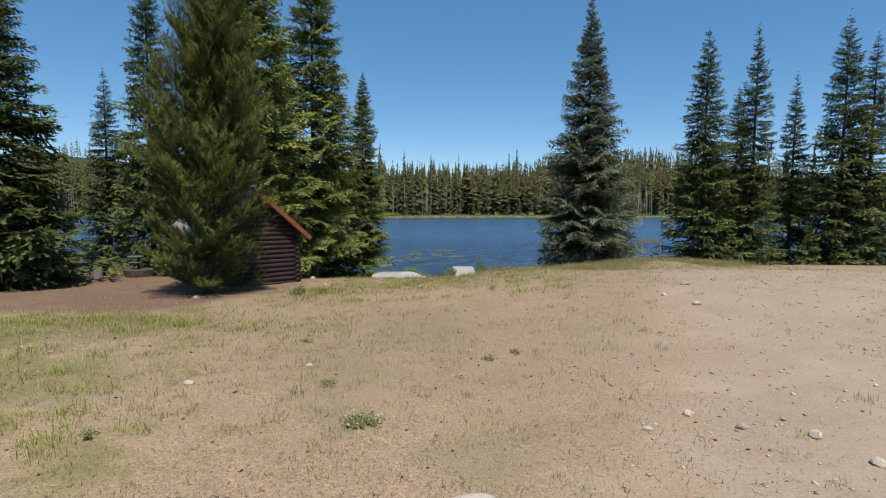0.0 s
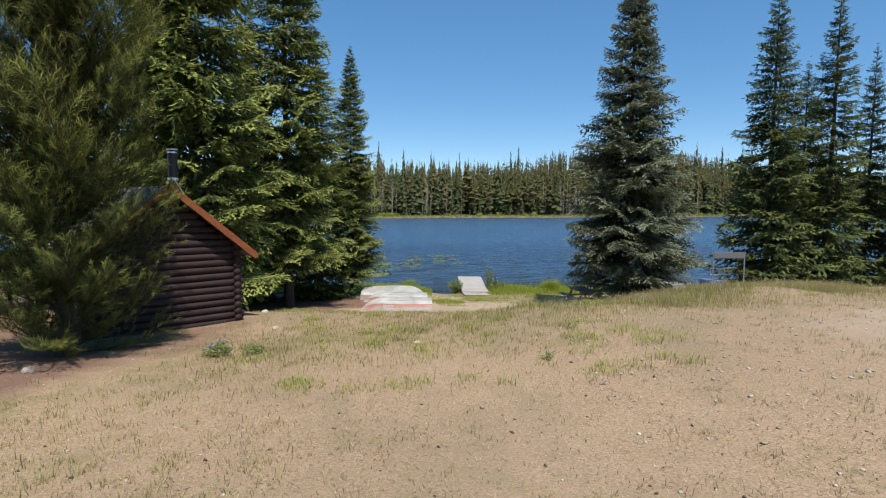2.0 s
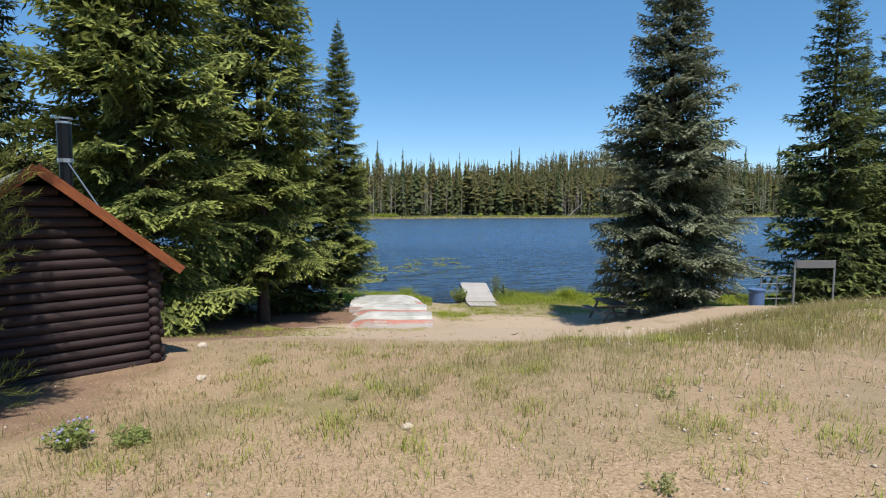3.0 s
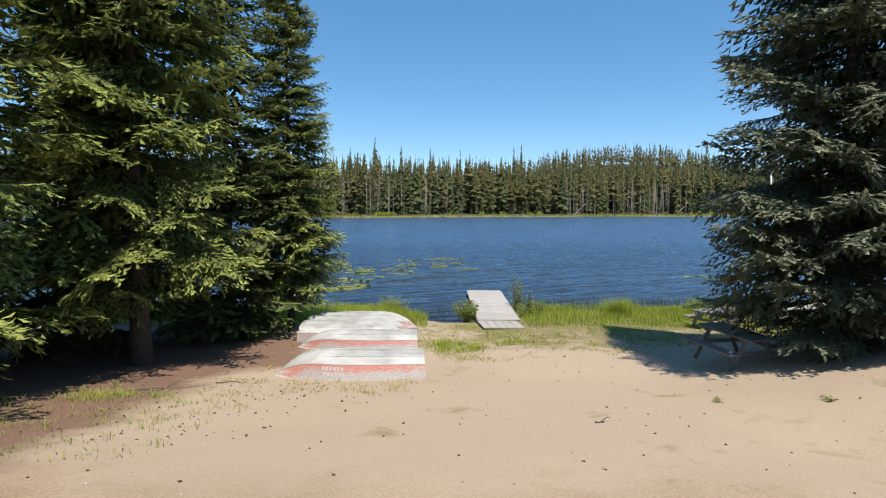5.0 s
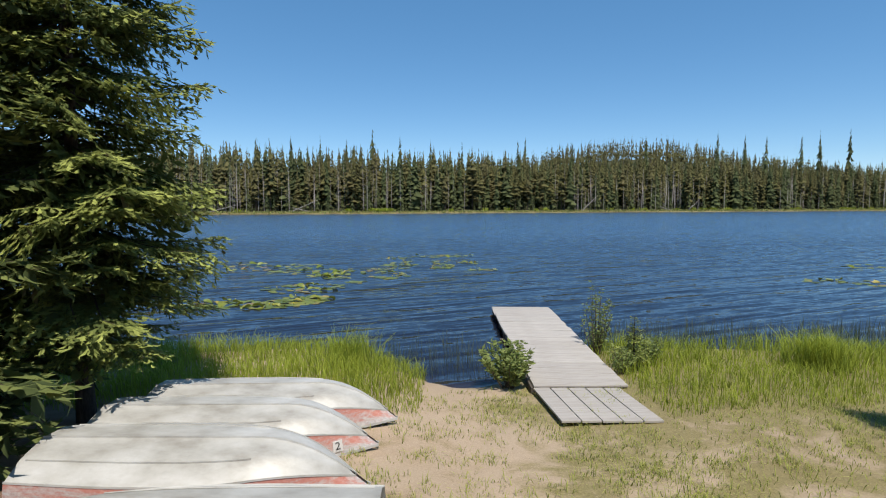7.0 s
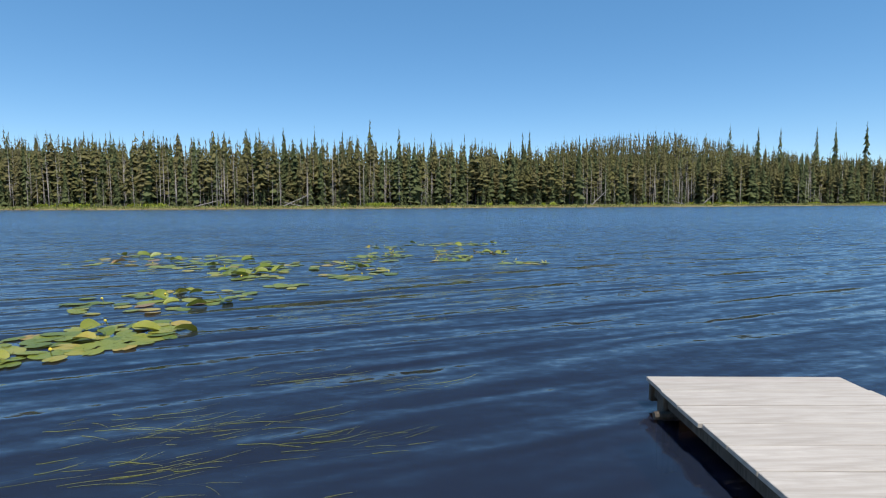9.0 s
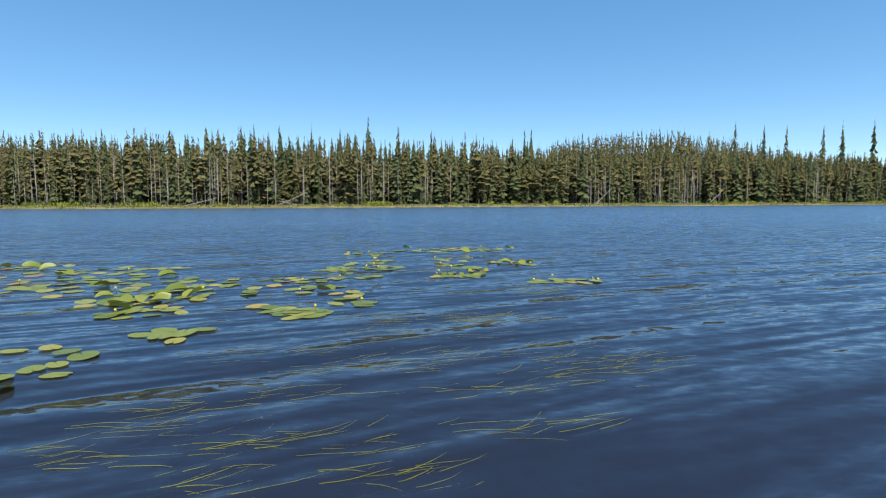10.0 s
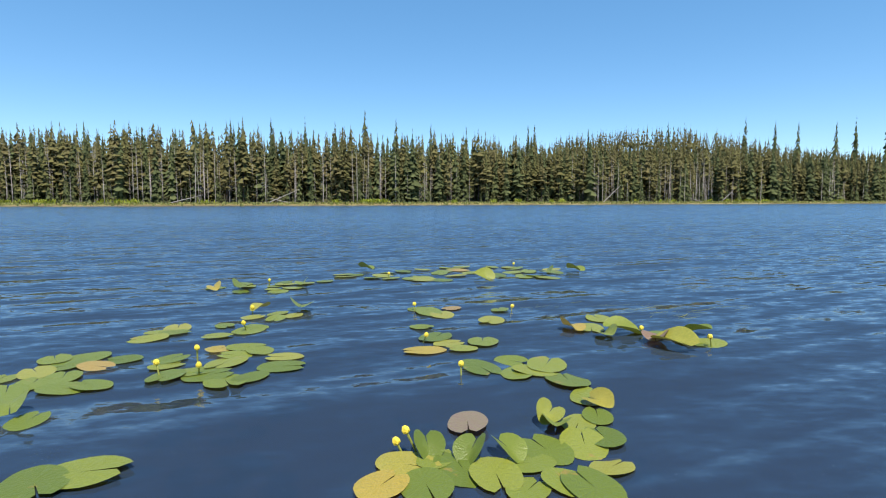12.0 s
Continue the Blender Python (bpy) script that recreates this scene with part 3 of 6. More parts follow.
def conifer(name, H, R, clear, mat, label, seed, style="spruce", step=0.34, each=6, power=0.85, lean=(0, 0), trunk=None, inner=4, light=False, skirt=0.06):
    """A conifer at the origin: tapered trunk and a crown of whorled, needled limbs."""
    r = np.random.default_rng(seed)
    e = empty(name, Matrix(), label, "tree")
    e["tall"] = H
    trunk = trunk or 0.011 * H + 0.02
    longs, mids, shorts = (PINE_LONG, PINE_LONG, PINE_SHORT) if style == "pine" else (LIGHT_LONG, LIGHT_LONG, LIGHT_SHORT) if light else (LONG, MID, SHORT)
    lx, ly = lean

    def axis(z):
        f = z / H
        return np.array([lx * f * f, ly * f * f, z])

    P, T, S, A = [], [], [], []
    n = 0
    z = clear
    while z < H - 0.12:
        f = (z - clear) / (H - clear)
        rad = R * max(1 - f, 0.0) ** power * (0.64 + 0.36 * min(1.0, f / 0.28) if style == "pine" else 0.5 + 0.5 * min(1.0, f / skirt))
        k = each if f < 0.85 else max(5, each - 2)
        a0 = r.uniform(0, 6.28)
        for b in range(k + inner):
            deep = b >= k
            L = max(rad * (r.uniform(0.5, 0.85) if deep else r.uniform(0.74, 1.12)), 0.10)
            if style == "pine" or light:
                pool = longs if L > 0.9 else shorts
            else:
                pool = (FINE if z < 5.5 else mids if z < 9.5 else LIGHT_LONG) if L > 1.9 else (longs if z < 5.5 else mids if z < 9.5 else LIGHT_LONG) if L > 0.9 else shorts
            if deep:
                pool = PINE_SHORT if style == "pine" else LIGHT_SHORT if light else INNER
            p, t, s, tp = pool[r.integers(len(pool))]
            a = a0 + 6.283 * b / k + r.normal(0, 0.22)
            el = (-0.16 + 0.55 * f ** 1.4 + r.normal(0, 0.13)) if style == "spruce" else (0.30 + 0.55 * f + r.normal(0, 0.16))
            roll = r.normal(0, 0.8 if deep else 0.3)
            if deep:
                el -= 0.2
            thick = 1.0 if L > 0.5 else 1.15
            q = p * L * np.array([1, thick, thick])
            if r.random() < 0.5:
                q = q * np.array([1, -1, 1])
            cr, sr = math.cos(roll), math.sin(roll)
            q = np.stack([q[:, 0], q[:, 1] * cr - q[:, 2] * sr, q[:, 1] * sr + q[:, 2] * cr], 1)
            ce, se = math.cos(el), math.sin(el)
            q = np.stack([q[:, 0] * ce - q[:, 2] * se, q[:, 1], q[:, 0] * se + q[:, 2] * ce], 1)
            ca, sa = math.cos(a), math.sin(a)
            q = np.stack([q[:, 0] * ca - q[:, 1] * sa, q[:, 0] * sa + q[:, 1] * ca, q[:, 2]], 1)
            q = q + axis(z + r.normal(0, step * 0.3))
            # inner filler limbs get low tip values, which darkens the crown's interior
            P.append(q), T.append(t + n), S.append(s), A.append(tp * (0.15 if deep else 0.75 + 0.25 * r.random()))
            n += len(q)
        z += step * r.uniform(0.8, 1.2) * (1 - 0.52 * f)
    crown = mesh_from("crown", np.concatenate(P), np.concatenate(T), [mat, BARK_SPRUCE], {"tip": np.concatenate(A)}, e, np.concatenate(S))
    V, F = [], []
    rings, sides = 14, 9
    for i in range(rings + 1):
        z = H * i / rings
        rr = trunk * (1 - i / (rings + 0.3)) * (1 + 0.35 * math.exp(-z / 0.25))
        c = axis(z)
        for j in range(sides):
            a = 6.283 * j / sides
            w = rr * (1 + 0.06 * math.sin(3 * a + i))
            V.append((c[0] + w * math.cos(a), c[1] + w * math.sin(a), z - (0.25 if i == 0 else 0)))
    for i in range(rings):
        for j in range(sides):
            a, b = i * sides + j, i * sides + (j + 1) % sides
            F += [(a, b, b + sides), (a, b + sides, a + sides)]
    mesh_from("trunk", np.array(V), np.array(F), BARK_SPRUCE, None, e, smooth=True)
    return e


def plant(tree, x, y, turn=0.0, top=None, scale=1.0, first=False, label="", sink=0.05):
    """Sets a tree, or a copy of it, on the ground, so that its tip reaches the given height."""
    z = float(height(x, y)) - sink
    tall = scale if top is None else (top - z) / tree["tall"]
    m = pose(x, y, z, 0, 0, turn) @ Matrix.Diagonal((scale, scale, tall, 1))
    ob = tree
    if not first:
        ob = copy_thing(tree, Matrix())
    ob.matrix_basis = m
    if label:
        ob["label"] = label
    return ob


blue = conifer("spruce_tree", 15.0, 3.6, 0.5, NEEDLE_BLUE, "tall dense blue-grey spruce beside the sandy landing", 3, step=0.37, each=8, power=0.98, inner=3, skirt=0.10)
plant(blue, 9.15, 29.3, 20, 18.1, first=True)
green_big = conifer("spruce_tree", 18.0, 3.8, 0.9, NEEDLE_GREEN, "tall full spruce with bright green shoots behind the cabin", 5, step=0.50, each=7, power=0.6, inner=3)
plant(green_big, -9.3, 25.4, 0, 21.5, first=True)
green_two = conifer("spruce_tree", 19.0, 3.2, 1.9, NEEDLE_GREEN, "tall spruce with bare lower trunk beside the upturned boats", 6, step=0.48, each=7, power=0.6, inner=3)
plant(green_two, -7.2, 30.8, 0, 21.5, first=True)
slim = conifer("spruce_tree", 15.2, 2.0, 1.3, NEEDLE_GREEN, "slender dark green spruce at the lake edge", 8, step=0.34, each=8, power=0.66, inner=4, trunk=0.11)
plant(slim, -5.0, 36.5, 0, 15.1, first=True)
plain_spruce = conifer("spruce_tree", 15.0, 2.6, 0.5, NEEDLE_DARK, "dark green spruce with upswept limbs above the bank", 11, step=0.44, each=6, power=0.74, light=True, inner=2)
plant(plain_spruce, 16.9, 31.4, 0, 16.6, first=True)
narrow = conifer("spruce_tree", 15.4, 2.2, 0.3, NEEDLE_DARK, "narrow pointed spruce with layered limbs above the bank", 13, step=0.42, each=6, power=0.78, light=True, inner=2)
plant(narrow, 20.05, 31.6, 0, 16.9, first=True)
plant(narrow, -6.7, 35.2, 130, 15.6, 1.25, label="slender spruce with a narrow spire by the lake")
plant(plain_spruce, -9.9, 33.2, 200, 17.0, 1.1, label="shaded spruce among the lakeside trees")
plant(plain_spruce, -12.4, 29.0, 100, 19.0, 1.25, label="spruce crowded among the trees behind the cabin")
plant(plain_spruce, -14.3, 25.5, 60, 18.5, 0.85, label="thin spruce rising behind the bushy pine")
plant(narrow, -18.7, 29, 10, 13.4, 0.9, label="small pointed spruce near the water")
edge_spruce = conifer("spruce_tree", 12.5, 2.9, 0.2, NEEDLE_DARK, "dense spruce at the edge of the clearing", 23, step=0.42, each=7, power=0.85, light=True, inner=3)
plant(edge_spruce, -13.9, 15.2, 80, 14.6, first=True)
plant(plain_spruce, 20.6, 34.6, 100, 13.8, 0.85, label="thin spruce half hidden behind its neighbours")
plant(plain_spruce, 26.6, 33.0, 50, 18.0, 1.1, label="wide dark spruce at the edge of the grove")
plant(narrow, 28.6, 33.2, 140, 17.0, 1.15, label="tall spruce at the end of the grove")
plant(narrow, 25.0, 35.5, 250, 15.0, 0.85, label="narrow dark spruce filling the grove")
pine = conifer("pine_tree", 12.0, 2.65, 0.3, NEEDLE_PINE, "bushy olive-green lodgepole pine in front of the log cabin", 17, "pine", 0.42, 9, 0.58, lean=(0.9, 0.1), inner=2)
plant(pine, -6.35, 13.5, 0, first=True)


# ---- far woods ----
def far_tree(kind, seed, tiers=15, each=6):
    """A conifer of unit height seen from afar: ragged tiers of single drooping limbs round a stem."""
    r = np.random.default_rng(seed)
    P, T, A = [], [], []
    n = 0

    def limb(f, a, rad, drop, thick, tip):
        """One limb: a bent kite of foliage, broad in the middle, hanging at its end."""
        nonlocal n
        c, s = math.cos(a), math.sin(a)
        w = rad * r.uniform(0.28, 0.50)
        b = 0.12 * rad
        P.extend([(b * c, b * s, f + thick), (rad * 0.6 * c - w * s, rad * 0.6 * s + w * c, f - drop * 0.7), (rad * c, rad * s, f - drop), (rad * 0.6 * c + w * s, rad * 0.6 * s - w * c, f - drop * 0.7)])
        T.extend([(n, n + 1, n + 2), (n, n + 2, n + 3)])
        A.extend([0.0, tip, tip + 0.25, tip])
        n += 4

    if kind == "snag":
        for f in np.sort(r.uniform(0.2, 0.98, 26)):
            a, L = r.uniform(0, 6.28), r.uniform(0.02, 0.07) * (1.15 - f)
            d = np.array([math.cos(a), math.sin(a), r.uniform(-0.7, 0.4)]) * L
            P.extend([(0, 0, f), (d[0], d[1], f + d[2]), (0, 0, f + 0.005)])
            T.append((n, n + 1, n + 2))
            A.extend([0.5] * 3)
            n += 3
    else:
        pine = kind == "pine"
        low = r.uniform(0.06, 0.30) if pine else r.uniform(0.02, 0.10)
        for i in range(tiers):
            g_ = i / (tiers - 1)
            f = low + (0.975 - low) * g_ ** 0.92 + r.normal(0, 0.008)
            if pine:
                rad = 0.088 * min(1.0, (1.04 - g_) / 0.7) ** 0.85 * r.uniform(0.6, 1.2)
                drop, thick = rad * r.uniform(-0.3, 0.45), 0.9 / tiers
            else:
                rad = (0.118 * (1 - g_) ** 0.8 + 0.007) * r.uniform(0.72, 1.2)
                drop, thick = rad * 0.45 + 0.004, 0.9 / tiers
            k = each if g_ < 0.8 else max(3, each - 1)
            a0 = r.uniform(0, 6.28)
            for j in range(k):
                if r.random() < 0.10:
                    continue
                limb(f + r.normal(0, 0.6 / tiers), a0 + 6.283 * j / k + r.normal(0, 0.25), rad * r.uniform(0.6, 1.25), drop * r.uniform(0.6, 1.5), thick * r.uniform(0.7, 1.3), r.uniform(0.25, 0.6))
    w = {"spruce": 0.007, "pine": 0.0065, "snag": 0.0052}[kind]
    P.extend([(w, 0, 0), (-w / 2, w, 0), (-w / 2, -w, 0), (0, 0, 0.99)])
    T.extend([(n, n + 1, n + 3), (n + 1, n + 2, n + 3), (n + 2, n, n + 3)])
    A.extend([0.0] * 4)
    slots = np.zeros(len(T), int)
    slots[-3:] = 1
    return np.array(P, float), np.array(T), np.clip(np.array(A), 0, 1), slots


def scatter(name, templates, xs, ys, hs, ws, mats, label, category, seed, sink=0.3):
    r = np.random.default_rng(seed)
    P, T, A, S = [], [], [], []
    n = 0
    zs = height(xs, ys) - sink
    for x, y, z, h, w in zip(xs, ys, zs, hs, ws):
        p, t, a, s = templates[r.integers(len(templates))]
        ang = r.uniform(0, 6.28)
        c, d = math.cos(ang), math.sin(ang)
        lx, ly = r.normal(0, 0.015, 2)
        q = np.stack([(p[:, 0] * c - p[:, 1] * d) * h * w + lx * p[:, 2] * h + x, (p[:, 0] * d + p[:, 1] * c) * h * w + ly * p[:, 2] * h + y, p[:, 2] * h + z], 1)
        P.append(q), T.append(t + n), A.append(np.clip(a + r.normal(0, 0.18), 0, 1)), S.append(s)
        n += len(q)
    ob = mesh_from(name, np.concatenate(P), np.concatenate(T), mats, {"tip": np.concatenate(A)}, None, np.concatenate(S))
    return tagged(ob, label, category, kind="stuff")


def far_needles(name, old, young, alt):
    """Needles of far trees; whole stands shade from one colour to another."""
    k = Mat(name)
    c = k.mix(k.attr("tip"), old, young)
    c = k.mix(k.maths("MULTIPLY", k.level(k.noise(k.place((1, 1, 0.15)), 0.16, 3), 0.38, 0.66), 0.8), c, alt)
    c = k.mix(k.maths("MULTIPLY", k.island(), 0.35), c, (old[0] * 0.5, old[1] * 0.5, old[2] * 0.5))
    return k.done(c, 0.8, specular=0.1, translucent=0.3)


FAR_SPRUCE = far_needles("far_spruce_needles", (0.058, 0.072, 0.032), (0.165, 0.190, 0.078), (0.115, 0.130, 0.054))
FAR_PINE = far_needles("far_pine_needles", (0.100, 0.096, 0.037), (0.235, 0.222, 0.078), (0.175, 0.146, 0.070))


def shore_band(count, seed, lo, hi, x0=-210, x1=330, power=1.0):
    r = np.random.default_rng(seed)
    x = r.uniform(x0, x1, count)
    return x, shore_far(x) + lo + (hi - lo) * r.random(count) ** power


r_ = np.random.default_rng(33)
young_spruce = [far_tree("spruce", 70 + i, 9, 5) for i in range(4)]
sp, pn, sn = [far_tree("spruce", i, 24, 6) for i in range(8)], [far_tree("pine", 10 + i, 20, 6) for i in range(8)], [far_tree("snag", 20 + i) for i in range(6)]
x_, y_ = shore_band(1000, 1, 7, 70)
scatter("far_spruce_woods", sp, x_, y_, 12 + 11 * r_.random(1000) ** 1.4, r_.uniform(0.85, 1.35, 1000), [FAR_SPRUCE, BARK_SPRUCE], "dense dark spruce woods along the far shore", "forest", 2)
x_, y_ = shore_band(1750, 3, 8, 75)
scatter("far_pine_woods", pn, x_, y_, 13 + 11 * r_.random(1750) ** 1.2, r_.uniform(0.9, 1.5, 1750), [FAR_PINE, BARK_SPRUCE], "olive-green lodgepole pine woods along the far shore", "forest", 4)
x_, y_ = shore_band(1100, 5, 6.2, 22)
thin = r_.random(1100) < 0.45 + 0.75 * wobble(x_, y_ * 0.3, 11, 6) + 0.35 * smoothstep(-40, -90, x_)
x_, y_ = x_[thin], y_[thin]
scatter("dead_grey_trunks", sn, x_, y_, r_.uniform(9, 21, len(x_)), r_.uniform(0.9, 1.7, len(x_)), [BARK_GREY, BARK_GREY], "bare grey beetle-killed trunks in the far woods", "dead trees", 6)
x_, y_ = shore_band(420, 7, 5.5, 13)
scatter("far_shore_saplings", young_spruce, x_, y_, 1.5 + 8 * r_.random(420) ** 1.6, r_.uniform(0.9, 1.7, 420), [FAR_SPRUCE, BARK_SPRUCE], "young spruces at the edge of the far woods", "forest", 8)
# spires above the canopy: x, y and the height of the tip over the lake
TALL = [(-30, 260, 34.6), (-18, 262, 31.5), (-61, 250, 30.2), (46.5, 349, 41), (158, 349, 43.6), (176, 352, 43), (111, 330, 39), (37, 300, 34), (-74, 246, 28.5), (-50, 252, 29.8), (230, 366, 46), (252, 372, 48), (190, 355, 43), (214, 360, 43.5), (-122, 243, 28), (-84, 242, 27), (-6, 268, 30.5), (66, 310, 34), (8, 275, 30.5), (-40, 256, 29)]
x_, y_, h_ = np.array(TALL, float).T
scatter("tall_far_spruces", sp, x_, y_, h_ - height(x_, y_) + 0.3, np.full(len(x_), 0.75), [FAR_SPRUCE, BARK_SPRUCE], "tall spruce spires above the far woods", "forest", 12)
N_ = 2300
x_ = np.where(r_.random(N_) < 0.65, r_.normal(160, 105, N_), r_.uniform(-640, 850, N_))
y_ = shore_far(x_) + 75 + 430 * r_.random(N_) ** 1.3
hill_pines = [far_tree("pine", 50 + i, 8, 3) for i in range(4)]
scatter("wooded_hillside", hill_pines, x_, y_, r_.uniform(12, 18, N_), r_.uniform(1.4, 2.1, N_), [FAR_PINE, BARK_SPRUCE], "olive-green wooded low hills beyond the lake", "forest", 9)


# ---- cabin ----
def log_mesh(length, radius, seed):
    r = np.random.default_rng(seed)
    bm = bmesh.new()
    rings, sides = 7, 10
    vs = []
    for i in range(rings):
        x = length * i / (rings - 1)
        rr = radius * (1 + 0.03 * r.normal())
        vs.append([bm.verts.new((x, rr * math.cos(6.283 * j / sides) * 0.95, rr * math.sin(6.283 * j / sides))) for j in range(sides)])
    for i in range(rings - 1):
        for j in range(sides):
            bm.faces.new((vs[i][j], vs[i][(j + 1) % sides], vs[i + 1][(j + 1) % sides], vs[i + 1][j]))
    bm.faces.new(vs[0][::-1])
    bm.faces.new(vs[-1])
    bmesh.ops.recalc_face_normals(bm, faces=bm.faces)
    return bm


def build_cabin():
    ax = Vector((-0.734, -0.68, 0))
    yaw = math.degrees(math.atan2(ax.y, ax.x))
    base_z = float(height(-4.7, 17.4)) - 0.08
    cabin = empty("log_cabin", pose(-4.684, 17.373, base_z, 0, 0, yaw), "small dark-stained log cabin with a steep gable roof", "cabin")
    W, D, wall, slope = 3.2, 3.6, 1.98, 0.845
    dia = wall / 12
    # local x runs along the gable wall, negative local y runs back
    k = 0
    for i in range(21):
        z = dia * (i + 0.5)
        cut = max(0.0, (z + dia * 0.2 - wall) / slope)
        if W - 2 * cut < 0.3:
            continue
        end = 0.12 + 0.03 * math.sin(i * 2.3) if i < 12 else 0.0
        a, b = cut - end, W - cut + end
        ob = part("log", log_mesh(b - a, dia * 0.54, i), LOG, cabin, smooth=True)
        ob.matrix_local = pose(a, 0, z, (i * 37) % 360, 0, 0)
        ob = part("log", log_mesh(b - a, dia * 0.54, i + 40), LOG, cabin, smooth=True)
        ob.matrix_local = pose(a, -D, z, (i * 53) % 360, 0, 0)
    for i in range(12):
        z = dia * (i + 1.0)
        for x in (0.02, W - 0.02):
            ob = part("log", log_mesh(D + 0.26 + 0.04 * math.sin(i), dia * 0.52, i + 80), LOG, cabin, smooth=True)
            ob.matrix_local = pose(x, 0.13, z, 0, 0, -90) @ pose(0, 0, 0, (i * 71) % 360)
    over, gable = 0.40, 0.34
    for side in (0, 1):
        run = W / 2 + over
        L = run * math.sqrt(1 + slope * slope)
        ang = math.degrees(math.atan(slope))
        ridge = Vector((W / 2, 0, wall + slope * W / 2 + 0.06))
        bm = bmesh.new()
        box(bm, (L, D + 2 * gable, 0.07), (-L / 2, -D / 2, 0), bevel=0.008)
        slab = part("roof_slope", bm, ROOFING, cabin, "weathered grey roofing")
        turn = pose(*ridge) @ (pose(0, 0, 0, 0, -ang, 0) if side == 0 else pose(0, 0, 0, 0, 0, 180) @ pose(0, D, 0) @ pose(0, 0, 0, 0, -ang, 0))
        slab.matrix_local = turn
        bm = bmesh.new()
        box(bm, (L, 0.03, 0.15), (-L / 2, (gable + 0.018) if side == 0 else -D - gable - 0.018, -0.01), bevel=0.004)
        f = part("fascia_board", bm, FASCIA, cabin, "orange-brown fascia board")
        f.matrix_local = turn
    bm = bmesh.new()
    box(bm, (W - 0.1, 0.05, wall - 0.05), (W / 2, -D / 2, wall / 2))
    part("inner_wall", bm, LOG, cabin)
    # stove pipe through the roof
    px, py = 0.95, -1.55
    pipe = empty("stove_pipe", cabin.matrix_world @ pose(px, py, 0), "tall black metal stove pipe with steel bands", "chimney")
    zr = wall + slope * px
    for z0, z1, r0, m, nm in ((zr - 0.2, zr + 0.88, 0.105, BLACK_PIPE, "lower_flue"), (zr + 0.88, zr + 1.50, 0.118, BLACK_PIPE, "upper_flue"), (zr + 0.81, zr + 0.88, 0.13, STEEL, "band"), (zr + 1.50, zr + 1.54, 0.125, STEEL, "band"), (zr + 1.58, zr + 1.61, 0.14, STEEL, "rain_cap"), (zr + 1.54, zr + 1.58, 0.07, BLACK_PIPE, "cap_neck")):
        bm = bmesh.new()
        tube(bm, (0, 0, z0), (0, 0, z1), r0, sides=16)
        part(nm, bm, m, pipe)
    bm = bmesh.new()
    tube(bm, (0, 0.1, zr + 0.84), (-0.75, 0.3, zr - 0.75 * slope + 0.08), 0.014)
    part("brace_rod", bm, STEEL, pipe)


build_cabin()


# ---- boats ----
def hull_point(u, v, L=3.52, beam=0.66, deep=0.50):
    """u: stern to bow, v: 0 at the gunwale to 1 at the keel. Half of an upturned hull."""
    f = max(0.0, (u - 0.45) / 0.55)
    b = beam * (1 - 0.97 * f ** 2.3) * (0.9 + 0.1 * min(1, u / 0.3))
    d = deep * (1 + 0.10 * u) * (1 - 0.66 * max(0, (u - 0.72) / 0.28) ** 2)
    prof = ((0.0, 1.0, 0.0), (0.42, 0.95, 0.64), (0.46, 0.90, 0.67), (0.72, 0.52, 0.90), (0.97, 0.04, 0.985), (1.0, 0.0, 1.0))
    for (v0, y0, z0), (v1, y1, z1) in zip(prof, prof[1:]):
        if v <= v1 + 1e-9:
            t = (v - v0) / (v1 - v0)
            y, z = y0 + t * (y1 - y0), z0 + t * (z1 - z0)
            break
    rake = 0.22 * f ** 3 * (1 - z)
    return (u * (L - 0.25) + rake + 0.03 * z * (1 - u), b * y, d * z - 0.0)


def strip(bm, v0, v1, side, nu=26, nv=5, lift=0.0):
    rows = []
    for i in range(nu + 1):
        row = []
        for j in range(nv + 1):
            x, y, z = hull_point(i / nu, v0 + (v1 - v0) * j / nv)
            row.append(bm.verts.new((x, side * (y + lift), z + lift)))
        rows.append(row)
    for i in range(nu):
        for j in range(nv):
            q = (rows[i][j], rows[i + 1][j], rows[i + 1][j + 1], rows[i][j + 1])
            bm.faces.new(q if side > 0 else q[::-1])


def hull_bar(bm, v, side, radius, nu=22, u0=0.0, u1=1.0):
    pts = [Vector(hull_point(u0 + (u1 - u0) * i / nu, v)) for i in range(nu + 1)]
    rings = []
    for p in pts:
        p.y *= side
        rings.append([bm.verts.new(p + Vector((0, radius * math.cos(q), radius * math.sin(q)))) for q in (0.4, 1.97, 3.54, 5.11)])
    for a, b in zip(rings, rings[1:]):
        for j in range(4):
            bm.faces.new((a[j], a[(j + 1) % 4], b[(j + 1) % 4], b[j]))
    bm.faces.new(rings[0][::-1])
    bm.faces.new(rings[-1])


